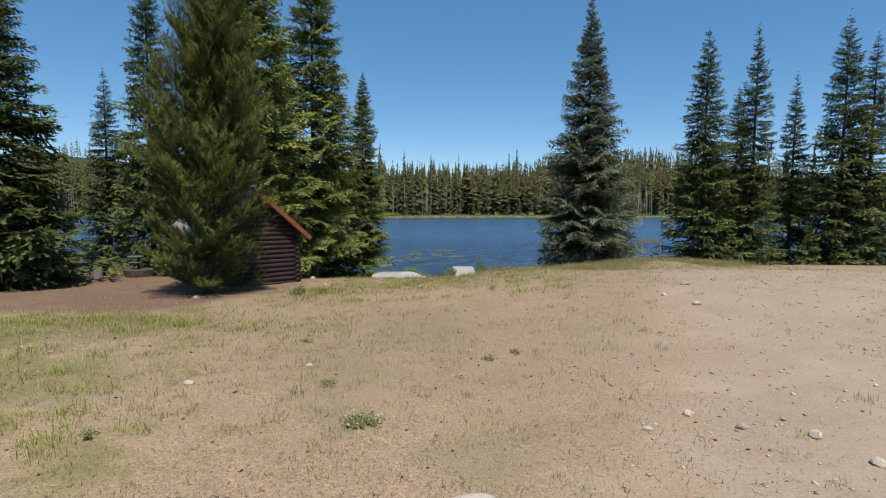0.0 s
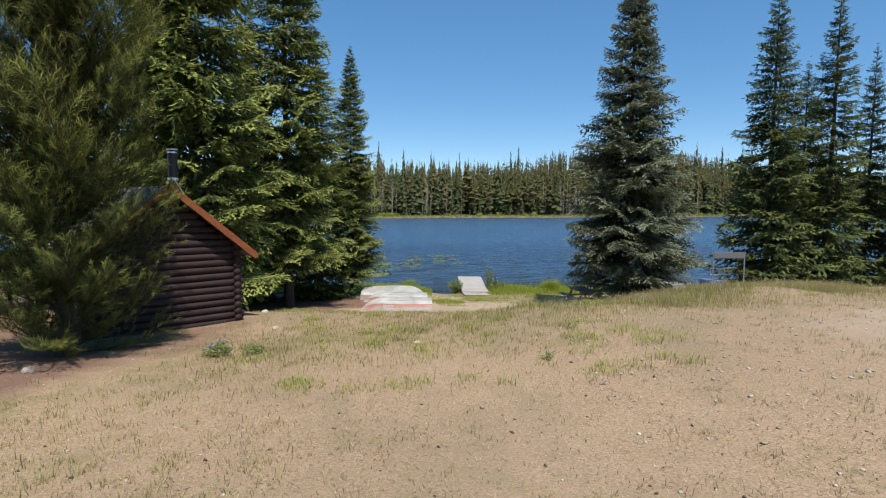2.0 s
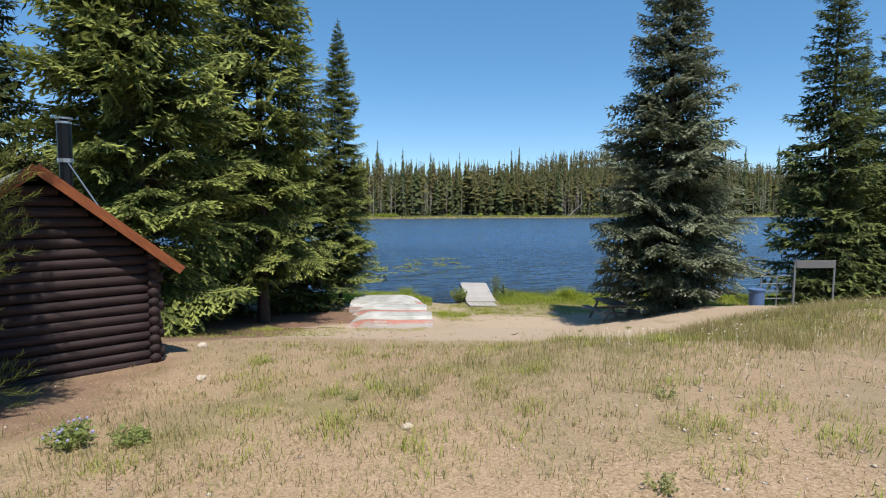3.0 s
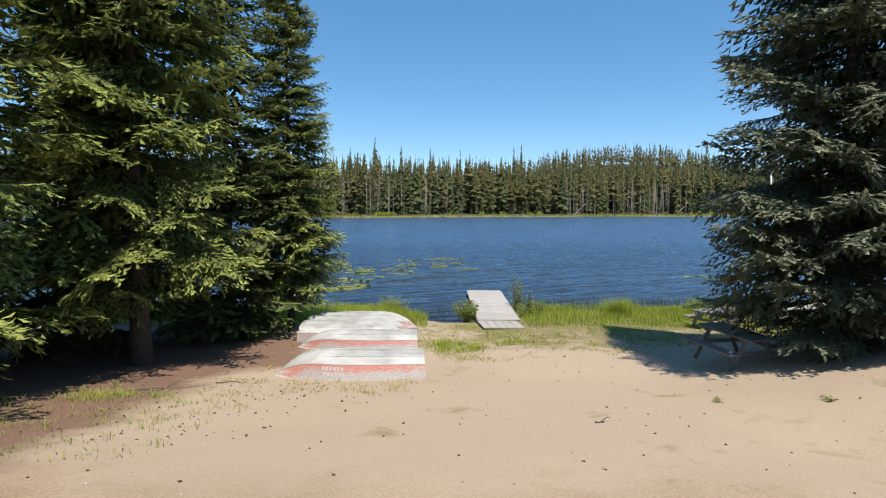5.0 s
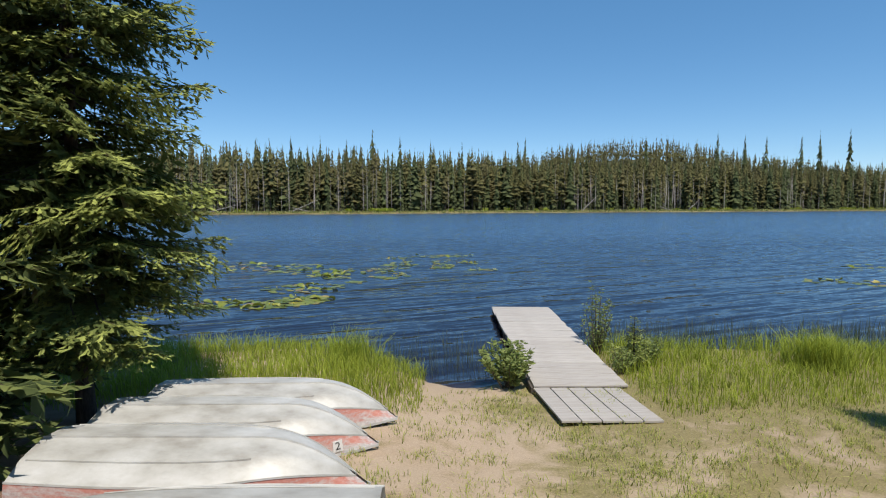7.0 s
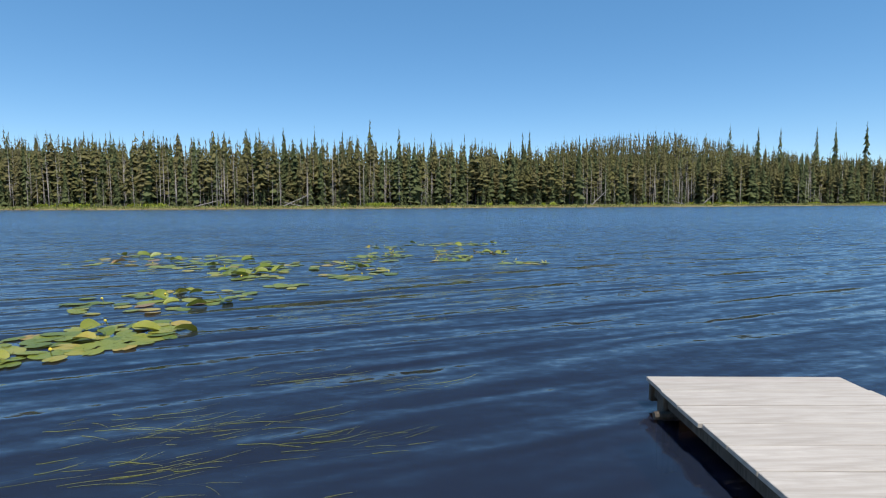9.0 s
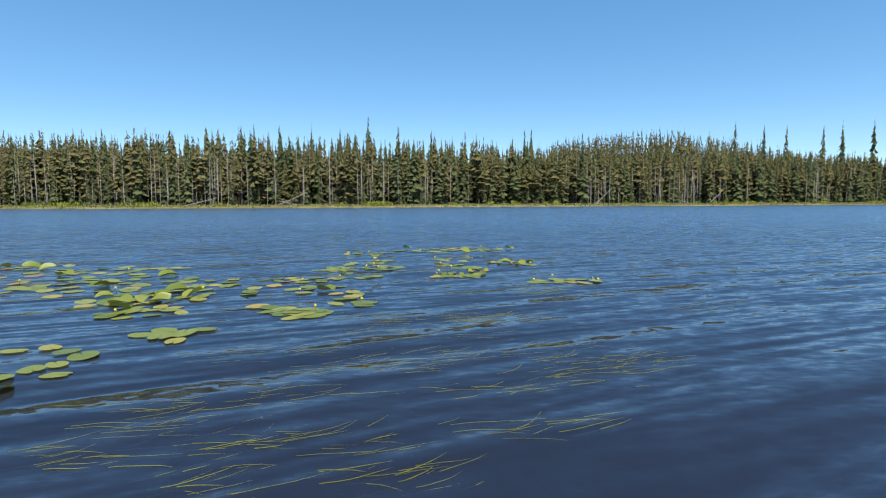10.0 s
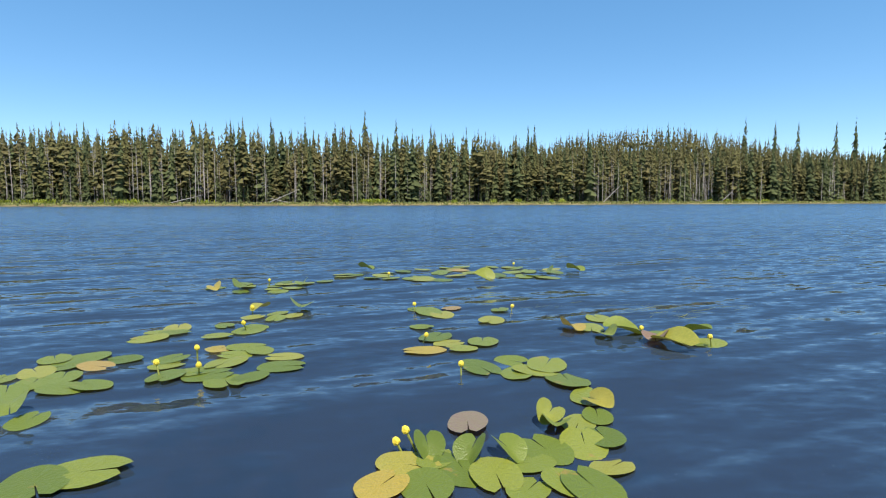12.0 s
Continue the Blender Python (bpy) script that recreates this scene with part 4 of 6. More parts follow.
def build_boat(m, label, bars=False, number=False, side_mat=None):
    boat = empty("rowing_boat", m, label, "boat", "upturned boats by the landing")
    bm = bmesh.new()
    for s in (-1, 1):
        strip(bm, 0.44, 1.0, s, nv=7)
    bmesh.ops.remove_doubles(bm, verts=bm.verts, dist=0.0005)
    hull = part("hull_bottom", bm, HULL, boat, "weathered bare aluminium", smooth=True)
    for s in (-1, 1):
        bm = bmesh.new()
        strip(bm, 0.0, 0.44, s, nv=3)
        side = part("side_panel", bm, side_mat or RED, boat, "worn red painted side", smooth=True)
        bm = bmesh.new()
        hull_bar(bm, 0.0, s, 0.022)
        part("gunwale_rail", bm, HULL, boat)
        bm = bmesh.new()
        hull_bar(bm, 0.45, s, 0.014)
        part("spray_rail", bm, HULL, boat)
        bm = bmesh.new()
        hull_bar(bm, 0.70, s, 0.010, u0=0.02, u1=0.72)
        part("strake", bm, HULL, boat)
        if bars and s == bars:
            for row, (n, z0) in enumerate(((6, 0.155), (6, 0.255))):
                for c in range(n):
                    bm = bmesh.new()
                    x = 1.85 + c * 0.085 + row * 0.03
                    box(bm, (0.058, 0.006, 0.078), (x, 0, 0))
                    v = 0.42 * (z0 / 0.32)
                    p = hull_point(x / 3.27, v)
                    ob = part("lettering_bar", bm, WHITE_PAINT, side)
                    ob.matrix_local = pose(0, s * (p[1] + 0.006), p[2], -8 * s, 0, 0)
    bm = bmesh.new()
    hull_bar(bm, 1.0, 1, 0.016)
    part("keel_strip", bm, HULL, boat)
    bm = bmesh.new()
    ring = [hull_point(0, v) for v in (0, 0.15, 0.3, 0.44, 0.46, 0.6, 0.72, 0.85, 0.97)]
    vs = [bm.verts.new((x, y, z)) for x, y, z in ring] + [bm.verts.new((x, -y, z)) for x, y, z in ring[::-1]]
    bm.faces.new(vs)
    bmesh.ops.solidify(bm, geom=bm.faces[:], thickness=0.03)
    part("transom", bm, HULL, boat)
    if number:
        cu = bpy.data.curves.new("number", "FONT")
        cu.body, cu.size, cu.extrude, cu.align_x, cu.align_y = "2", 0.14, 0.002, "CENTER", "CENTER"
        tmp = new("number", cu)
        me = bpy.data.meshes.new_from_object(tmp)
        bpy.data.objects.remove(tmp)
        me.materials.append(BLACK_INK)
        bm = bmesh.new()
        box(bm, (0.12, 0.006, 0.14), (0, 0, 0), bevel=0.002)
        p, q = hull_point(0.90, 0.2), hull_point(0.96, 0.2)
        ang = math.degrees(math.atan2(number * (q[1] - p[1]), q[0] - p[0]))
        plate = part("number_plate", bm, WHITE_PAINT, boat)
        plate.matrix_local = pose(p[0], number * (p[1] + 0.012), p[2], 8 * number, 0, ang)
        ob = new("number", me)
        ob.parent = plate
        ob.matrix_local = pose(0, number * 0.005, 0, -90 if number > 0 else 90, 0, 0 if number < 0 else 0)
    return boat


def on_ground(x, y, up=0.0):
    return float(height(x, y)) + up


# stern to the right: bow along -x, so the boat is turned by 180 degrees; bow to the right: no turn
build_boat(pose(-0.03, 30.03, on_ground(-1.8, 30.1, 0.02), 0, 0, 184.3) @ Matrix.Diagonal((1, 1, 1.13, 1)), "upturned aluminium rowing boat with worn red side and faded lettering", bars=1)
build_boat(pose(-0.33, 33.10, on_ground(-2, 33.2, 0.02), 0, 0, 183) @ Matrix.Diagonal((1, 1, 0.95, 1)), "upturned aluminium boat with peeling red side leaning in a row")
build_boat(pose(-4.1, 34.50, on_ground(-2, 34.7, 0.06), 7, 0, -2), "upturned aluminium boat with its bow towards the path")
build_boat(pose(-4.15, 35.6, on_ground(-2, 35.7, 0.06), 7, 0, -1), "upturned aluminium boat with a painted number on the bow", number=-1)
build_boat(pose(-4.0, 36.55, on_ground(-2, 36.7, 0.04), 5, 0, 0), "upturned aluminium boat beside the tall lake grass")

build_boat(pose(13.2, 38.6, on_ground(13.5, 38.5, 0.52), 180, 0, 8), "open aluminium boat drawn up in the bank grass", side_mat=HULL)


def build_pole():
    e = empty("white_pole", pose(13.55, 38.55, 0.30), "leaning white pole standing in the drawn-up boat", "pole")
    bm = bmesh.new()
    tube(bm, (0, 0, 0), (-0.58, 0, 6.1), 0.045, 0.032, 12)
    part("shaft", bm, WHITE_PAINT, e, smooth=True)
    bm = bmesh.new()
    tube(bm, (-0.58, 0, 6.1), (-0.583, 0, 6.14), 0.04, 0.03, 12)
    part("cap", bm, GALV, e)


build_pole()


# ---- dock ----
def build_dock():
    x0, x1, y0, y1, top = 1.62, 3.38, 38.15, 45.5, 0.26
    dock = empty("wooden_dock", pose(0, 0, 0), "weathered grey plank dock reaching into the lake", "dock")
    r = np.random.default_rng(4)
    n = 21
    w = (y1 - y0) / n
    for i in range(n):
        y = y0 + (i + 0.5) * w
        bm = bmesh.new()
        f = (y - y0) / (y1 - y0)
        a, b = x0 + 0.12 * (1 - f) + r.normal(0, 0.008), x1 + r.normal(0, 0.008)
        box(bm, (b - a, w - 0.012, 0.038), (0, 0, 0), bevel=0.004)
        ob = part("plank", bm, DECK, dock)
        ob.matrix_local = pose((a + b) / 2, y, top - 0.019 + r.normal(0, 0.002), r.normal(0, 0.4), r.normal(0, 0.15), r.normal(0, 0.15))
    for x in (x0 + 0.09, (x0 + x1) / 2, x1 - 0.09):
        bm = bmesh.new()
        box(bm, (0.05, y1 - y0 - 0.05, 0.11), (x, (y0 + y1) / 2, top - 0.10), bevel=0.005)
        part("stringer", bm, DECK_DARK, dock)
    bm = bmesh.new()
    box(bm, (x1 - x0 - 0.06, 0.05, 0.15), ((x0 + x1) / 2, y1 - 0.06, top - 0.12), bevel=0.005)
    part("end_beam", bm, DECK_DARK, dock)
    for y in (39.3, 42.3, 45.2):
        for x in (x0 + 0.10, x1 - 0.10):
            bm = bmesh.new()
            box(bm, (0.14, 0.14, 1.5), (x, y, top - 0.79), bevel=0.01)
            part("post", bm, DECK_DARK, dock)
        bm = bmesh.new()
        tube(bm, (x0 - 0.06, y - 0.1, top - 0.2), (x1 + 0.06, y - 0.1, top - 0.2), 0.035, 0.035, 8)
        part("cross_beam", bm, DECK_DARK, dock)
    ramp = empty("boarding_ramp", pose(0, 0, 0), "five weathered boards sloping down from the dock", "ramp")
    bw = 0.29
    for i in range(5):
        a, b = Vector((1.86 + i * 0.305, 38.14, top - 0.05)), Vector((1.98 + i * 0.295, 36.4, float(height(2.6, 36.4)) + 0.05))
        bm = bmesh.new()
        L = (b - a).length
        box(bm, (bw * 0.97, L, 0.035), (0, 0, 0), bevel=0.004)
        ob = part("board", bm, DECK, ramp)
        d = (b - a).normalized()
        ob.matrix_local = Matrix.Translation((a + b) / 2) @ d.to_track_quat("Y", "Z").to_matrix().to_4x4()
    for f in (0.15, 0.75):
        bm = bmesh.new()
        mid = a.lerp(b, f)
        box(bm, (1.45, 0.09, 0.06), (2.6, mid.y, mid.z - 0.052), bevel=0.005)
        part("batten", bm, DECK_DARK, ramp)


build_dock()


# ---- picnic tables, sign, rack ----
def build_table(x, y, turn, label, size=1.0):
    t = empty("picnic_table", pose(x, y, on_ground(x, y), 0, 0, turn) @ Matrix.Scale(size, 4), label, "table", "picnic tables by the lake")
    for i in range(5):
        bm = bmesh.new()
        box(bm, (1.8, 0.14, 0.04), (0, -0.30 + i * 0.15, 0.74), bevel=0.005)
        part("tabletop_plank", bm, TABLE_WOOD, t)
    for s in (-1, 1):
        for k in (0, 1):
            bm = bmesh.new()
            box(bm, (1.8, 0.135, 0.04), (0, s * (0.62 + 0.145 * k), 0.44), bevel=0.005)
            part("bench_plank", bm, TABLE_WOOD, t)
    for ex in (-0.62, 0.62):
        for s in (-1, 1):
            bm = bmesh.new()
            a, b = Vector((ex, s * 0.22, 0.72)), Vector((ex, s * 0.60, -0.04))
            d = (b - a)
            box(bm, (0.045, 0.09, d.length), (0, 0, 0), bevel=0.004)
            ob = part("leg", bm, TABLE_WOOD, t)
            ob.matrix_local = Matrix.Translation((a + b) / 2) @ pose(0, 0, 0, math.degrees(math.atan2(-d.y, d.z)) , 0, 0)
        bm = bmesh.new()
        box(bm, (0.045, 1.5, 0.09), (ex + 0.046, 0, 0.375), bevel=0.004)
        part("seat_bearer", bm, TABLE_WOOD, t)
        bm = bmesh.new()
        box(bm, (0.045, 0.70, 0.08), (ex + 0.046, 0, 0.68), bevel=0.004)
        part("top_bearer", bm, TABLE_WOOD, t)


build_table(10.0, 36.3, 24, "weathered grey wooden picnic table in the lakeside grass", 0.88)
build_table(7.2, 29.8, 99, "weathered wooden picnic table under the spruce")


def build_sign():
    s = empty("notice_sign", pose(9.6, 22.07, on_ground(10.1, 22.1), 0, 0, 6), "weathered board sign on two thin metal posts", "sign")
    h = 4.24 - on_ground(10.1, 22.1)
    for x in (0.0, 1.12):
        bm = bmesh.new()
        tube(bm, (x, 0, -0.2), (x, 0, h), 0.022)
        part("post", bm, GALV, s)
    bm = bmesh.new()
    box(bm, (1.12, 0.03, 0.20), (0.56, -0.03, h - 0.11), bevel=0.005)
    part("board", bm, SIGN_GREY, s)


build_sign()


def build_rack():
    x, y = 13.6, 30.4
    z = on_ground(x, y)
    s = empty("metal_rack", pose(x, y, z, 0, 0, 8), "bare metal rail rack standing by the water", "rack")
    for px in (0.0, 0.75, 1.5):
        bm = bmesh.new()
        tube(bm, (px, 0, -0.1), (px, 0, 1.3), 0.025)
        part("upright", bm, GALV, s)
    for pz in (0.35, 0.66, 0.98, 1.29):
        bm = bmesh.new()
        tube(bm, (0, 0, pz), (1.5, 0, pz), 0.02)
        part("rail", bm, GALV, s)
    b = empty("plastic_tub", pose(x - 0.25, y - 0.2, z), "faded blue plastic tub beside the rack", "tub")
    bm = bmesh.new()
    tube(bm, (0, 0, -0.05), (0, 0, 0.75), 0.27, 0.30, 18)
    part("shell", bm, BLUE_PLASTIC, b)
    bm = bmesh.new()
    tube(bm, (0, 0, 0.75), (0, 0, 0.79), 0.33, 0.33, 18)
    part("rim", bm, BLUE_PLASTIC, b)


build_rack()


# ---- grass, reeds and weeds ----
def blade_mesh(name, x, y, h, wide, lean, mat, label, category, seed, z=None, turn=None):
    """Many bent, tapering blades as one mesh."""
    r = np.random.default_rng(seed)
    n = len(x)
    z = height(x, y) - 0.01 if z is None else z
    a = r.uniform(0, 6.283, n) if turn is None else turn
    dx, dy = np.cos(a), np.sin(a)
    b = a + 1.57 + r.normal(0, 0.5, n)
    lx, ly = np.cos(b) * lean * h, np.sin(b) * lean * h
    w = wide / 2
    o = np.stack([x, y, z], 1)
    side = np.stack([dx * w, dy * w, np.zeros(n)], 1)
    mid = o + np.stack([lx * 0.3, ly * 0.3, h * 0.58], 1)
    tip = o + np.stack([lx, ly, h * np.sqrt(np.clip(1 - lean * lean * 0.6, 0.1, 1))], 1)
    P = np.stack([o - side, o + side, mid + side * 0.75, mid - side * 0.75, tip], 1).reshape(-1, 3)
    k = (np.arange(n) * 5)[:, None]
    T = np.concatenate([k + np.array([0, 1, 2]), k + np.array([0, 2, 3]), k + np.array([3, 2, 4])])
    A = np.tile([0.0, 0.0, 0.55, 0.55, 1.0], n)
    return tagged(mesh_from(name, P, T, mat, {"tip": A}), label, category, kind="stuff")


def tufts(r, x, y, each, spread):
    k = r.poisson(each, len(x)) + 1
    return np.repeat(x, k) + r.normal(0, spread, k.sum()), np.repeat(y, k) + r.normal(0, spread, k.sum())


g = np.random.default_rng(91)
# dry stubble and tufts on the plateau and its slope
x = g.uniform(-15, 17, 58000)
y = -2.5 + 24 * g.random(58000) ** 1.25
worn = track(x + 0.7 * wobble(x, y, 1.5, 6), y)
soil = smoothstep(-3.2, -6.0, x) * smoothstep(9, 12, y)
keep = g.random(58000) < (0.85 + 0.5 * wobble(x, y, 1.1, 5)) * (1 - 0.88 * worn) * (1 - 0.9 * soil)
x, y = x[keep], y[keep]
blade_mesh("dry_stubble", x, y, g.uniform(0.025, 0.08, len(x)), g.uniform(0.005, 0.010, len(x)), g.uniform(0.5, 1.25, len(x)), GRASS_DRY, "short dry straw-coloured grass stubble", "grass", 1)
x, y = g.uniform(-14, 15, 4600), g.uniform(-2.0, 21, 4600)
worn = track(x, y)
soil = smoothstep(-3.2, -6.0, x) * smoothstep(9, 12, y)
keep = g.random(4600) < (0.6 + 0.6 * wobble(x, y, 2.2, 8) + 0.25 * smoothstep(0, -8, x)) * (1 - 0.85 * worn) * (1 - 0.9 * soil)
x, y = tufts(g, x[keep], y[keep], 11, 0.07)
blade_mesh("dry_grass_tufts", x, y, g.uniform(0.05, 0.16, len(x)), g.uniform(0.005, 0.009, len(x)), g.uniform(0.4, 1.2, len(x)), GRASS_DRY, "sparse dry meadow grass tufts", "grass", 2)
GRASS_PATCH = blades("greening_meadow_grass", (0.28, 0.255, 0.085), (0.56, 0.50, 0.22), (0.42, 0.41, 0.14))
x, y = g.uniform(-14, 6, 420), g.uniform(-2, 9, 420)
keep = g.random(420) < smoothstep(0.5, -7, x + 1.5 * wobble(x, y, 1.7, 3)) * 0.9 + 0.06
x, y = tufts(g, x[keep], y[keep], 14, 0.07)
x2, y2 = g.uniform(-13, -1, 420), 8.2 + g.normal(0, 0.9, 420)
x2, y2 = tufts(g, x2, y2, 9, 0.08)
x3 = g.uniform(-9, 13, 2600)
y3 = rim(x3) + 0.6 + g.normal(0, 1.6, 2600)
thin = g.random(2600) < 0.30 + 0.6 * wobble(x3, y3, 1.3, 2) + 0.15 * smoothstep(0, 5, x3)
x3, y3 = x3[thin], y3[thin]
x3, y3 = tufts(g, x3, y3, 9, 0.10)
x6, y6 = g.uniform(-3.2, 4.5, 520), g.uniform(12, 18.5, 520)
x6, y6 = tufts(g, x6, y6, 10, 0.10)
x, y = np.concatenate([x, x2, x3, x6]), np.concatenate([y, y2, y3, y6])
blade_mesh("green_grass_tufts", x, y, g.uniform(0.04, 0.17, len(x)), g.uniform(0.005, 0.010, len(x)), g.uniform(0.3, 1.0, len(x)), GRASS_PATCH, "patchy green and straw grass on the bank edge", "grass", 3)
GRASS_LANDING = blades("landing_grass", (0.22, 0.25, 0.05), (0.56, 0.56, 0.17), (0.42, 0.44, 0.11))
x, y = g.uniform(-14, 5.5, 5200), -2.0 + 21 * g.random(5200) ** 1.3
keep = g.random(5200) < np.clip(0.5 - 0.05 * x + 0.6 * wobble(x, y, 1.3, 7), 0.08, 1) * smoothstep(6.0, -1.0, x) * (1 - 0.95 * smoothstep(-3.0, -6.0, x) * smoothstep(9, 12, y))
x, y = tufts(g, x[keep], y[keep], 8, 0.07)
blade_mesh("short_green_grass", x, y, g.uniform(0.03, 0.10, len(x)), g.uniform(0.004, 0.008, len(x)), g.uniform(0.2, 0.8, len(x)), GRASS_PATCH, "short olive-green grass among the straw", "grass", 13)
GRASS_FRESH = blades("fresh_clump_grass", (0.26, 0.28, 0.05), (0.54, 0.54, 0.16), (0.42, 0.46, 0.10))
x, y = np.concatenate([g.uniform(-3, 4.5, 75), g.uniform(3.5, 13, 70), g.uniform(-12, -2, 40), g.normal(-5.8, 0.5, 14), g.normal(-4.3, 0.7, 34), g.uniform(-13, -4.5, 60)]), np.concatenate([g.uniform(11, 18.5, 75), np.zeros(70), g.uniform(0, 8, 40), g.normal(26.9, 0.25, 14), g.normal(2.2, 0.9, 34), 8.6 + g.normal(0, 0.5, 60)])
y[75:145] = rim(x[75:145]) + g.normal(0.3, 0.7, 70)
x, y = tufts(g, x, y, 55, 0.13)
blade_mesh("fresh_grass_clumps", x, y, g.uniform(0.05, 0.20, len(x)), g.uniform(0.006, 0.011, len(x)), g.uniform(0.3, 1.1, len(x)), GRASS_FRESH, "yellow-green grass clumps in the dry meadow", "grass", 14)
# seeding grass along the rim, green below and reddish tan above
GRASS_SEED = blades("seeding_rim_grass", (0.24, 0.25, 0.07), (0.50, 0.36, 0.20), (0.40, 0.36, 0.14))
x = np.concatenate([g.uniform(-6.5, 14, 1500), g.uniform(4, 14, 2600)])
y = rim(x) + 0.2 + g.normal(0, 1.2, 4100)
keep = g.random(4100) < 0.10 + 0.55 * wobble(x, y, 1.1, 9) + 0.30 * smoothstep(0, 5, x)
x, y = tufts(g, x[keep], y[keep], 13, 0.16)
blade_mesh("rim_grass", x, y, g.uniform(0.10, 0.34, len(x)), g.uniform(0.004, 0.008, len(x)), g.uniform(0.2, 0.8, len(x)), GRASS_SEED, "taller seeding grass along the rim of the slope", "grass", 21)


def straw_litter():
    """Flat-lying dead blades, one thin triangle each."""
    r = np.random.default_rng(61)
    n = 120000
    x, y = r.normal(-0.5, 4.6, n), r.uniform(-1.5, 21, n)
    bare = track(x + 0.8 * wobble(x, y, 1.5, 6), y)
    brown = smoothstep(-3.2, -6.0, x) * smoothstep(9, 12, y)
    keep = r.random(n) < np.clip(0.62 + 0.75 * wobble(x, y, 0.8, 15) + 0.3 * wobble(x, y, 0.25, 4), 0.08, 1) * (1 - 0.8 * bare) * (1 - 0.85 * brown) * (1 - 0.9 * smoothstep(19.5, 21, y))
    x, y = x[keep], y[keep]
    n = len(x)
    a, L, w = r.uniform(0, 6.283, n), r.uniform(0.03, 0.09, n), r.uniform(0.002, 0.0042, n)
    up = L * r.uniform(0.02, 0.75, n) ** 1.5
    c, d = np.cos(a), np.sin(a)
    z = height(x, y) + 0.004
    P = np.stack([np.stack([x - d * w, y + c * w, z], 1), np.stack([x + d * w, y - c * w, z], 1), np.stack([x + c * L, y + d * L, height(x + c * L, y + d * L) + 0.008 + up], 1)], 1).reshape(-1, 3)
    tagged(mesh_from("straw_litter", P, np.arange(3 * n).reshape(-1, 3), STRAW), "thin dead straw lying over the dry ground", "straw", kind="stuff")


STRAW = Mat("dead_straw")
STRAW = STRAW.done(STRAW.ramp(STRAW.island(), [(0.0, (0.10, 0.068, 0.035)), (0.35, (0.30, 0.21, 0.12)), (0.7, (0.48, 0.36, 0.215)), (1.0, (0.58, 0.46, 0.30))]), 0.7, specular=0.2, translucent=0.2)
straw_litter()
# short green growth between sand and lake
x, y = g.uniform(-1.0, 13, 5200), g.uniform(31.0, 38.5, 5200)
keep = g.random(5200) < np.clip(0.62 + 0.9 * wobble(x, y, 0.7, 11), 0, 1) * smoothstep(31.4, 34.8, y - 0.9 * np.exp(-((x - 1.0) / 1.4) ** 2) * -1.6 + 0.8 * wobble(x, y, 0.8, 2)) * 0.85 * (1 - 0.8 * np.exp(-((x - 0.2) / 0.6) ** 2) * smoothstep(35.5, 37, y))
x, y = tufts(g, x[keep], y[keep], 13, 0.09)
x4, y4 = np.concatenate([g.uniform(-12, -2.8, 420), g.uniform(-4.5, -0.3, 90)]), np.concatenate([g.uniform(22.5, 27.3, 420), g.uniform(27.3, 29.3, 90)])
x4, y4 = tufts(g, x4, y4, 8, 0.09)
x, y = np.concatenate([x, x4]), np.concatenate([y, y4])
blade_mesh("landing_grass", x, y, g.uniform(0.04, 0.14, len(x)), g.uniform(0.006, 0.012, len(x)), g.uniform(0.4, 1.2, len(x)), GRASS_LANDING, "short green grass between sand and lake", "grass", 4)
x5, y5 = tufts(g, np.array([0.3, 0.45, 0.2, 0.5, 0.35, 0.6, 1.35, 1.2, 1.5, 1.3, 0.8, 0.9, 2.2, 2.6]), np.array([33.45, 33.7, 33.2, 32.8, 32.5, 33.1, 32.9, 33.2, 33.0, 32.6, 33.6, 32.4, 33.5, 33.8]), 110, 0.17)
blade_mesh("landing_grass_clumps", x5, y5, g.uniform(0.08, 0.26, len(x5)), g.uniform(0.006, 0.011, len(x5)), g.uniform(0.3, 1.0, len(x5)), GRASS_LUSH, "bright green grass clumps in the sand", "grass", 24)
# tall lush grass on the bank
N = 84000
x = np.concatenate([g.uniform(-16, -0.2, N // 2), g.uniform(3.5, 24, N // 2)])
y = g.uniform(36.4, 42.6, N)
edge = shore_near(x) + 0.45
front = np.where(x < 2, 37.3 + 0.5 * wobble(x, 0, 0.9, 3) - 0.6 * smoothstep(-3, -8, x), 36.9 + 0.6 * wobble(x, 0, 1.1, 5) - 0.7 * smoothstep(5, 12, x))
keep = (y < edge) & (y > front) & (g.random(N) < 0.75 + 0.4 * wobble(x, y, 0.7, 9))
x, y = x[keep], y[keep]
hh = g.uniform(0.28, 0.62, len(x)) * (0.75 + 0.35 * wobble(x, y, 1.2, 4)) * (0.55 + 0.45 * smoothstep(0, 0.9, y - np.interp(x, [-16, 24], [37.0, 37.4])))
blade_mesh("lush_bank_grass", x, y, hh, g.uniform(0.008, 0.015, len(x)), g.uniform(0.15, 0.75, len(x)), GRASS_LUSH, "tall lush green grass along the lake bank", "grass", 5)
x, y = tufts(g, np.array([7.75, 8.0, 7.5, 7.85, 10.8, 11.2, 12.4, -1.6, -1.9]), np.array([39.7, 39.9, 39.8, 39.5, 39.9, 40.1, 40.2, 40.0, 39.8]), 170, 0.22)
blade_mesh("tall_grass_clumps", x, y, g.uniform(0.5, 0.95, len(x)), g.uniform(0.010, 0.018, len(x)), g.uniform(0.2, 0.8, len(x)), GRASS_LUSH, "taller bright green sedge clumps on the bank", "grass", 6)
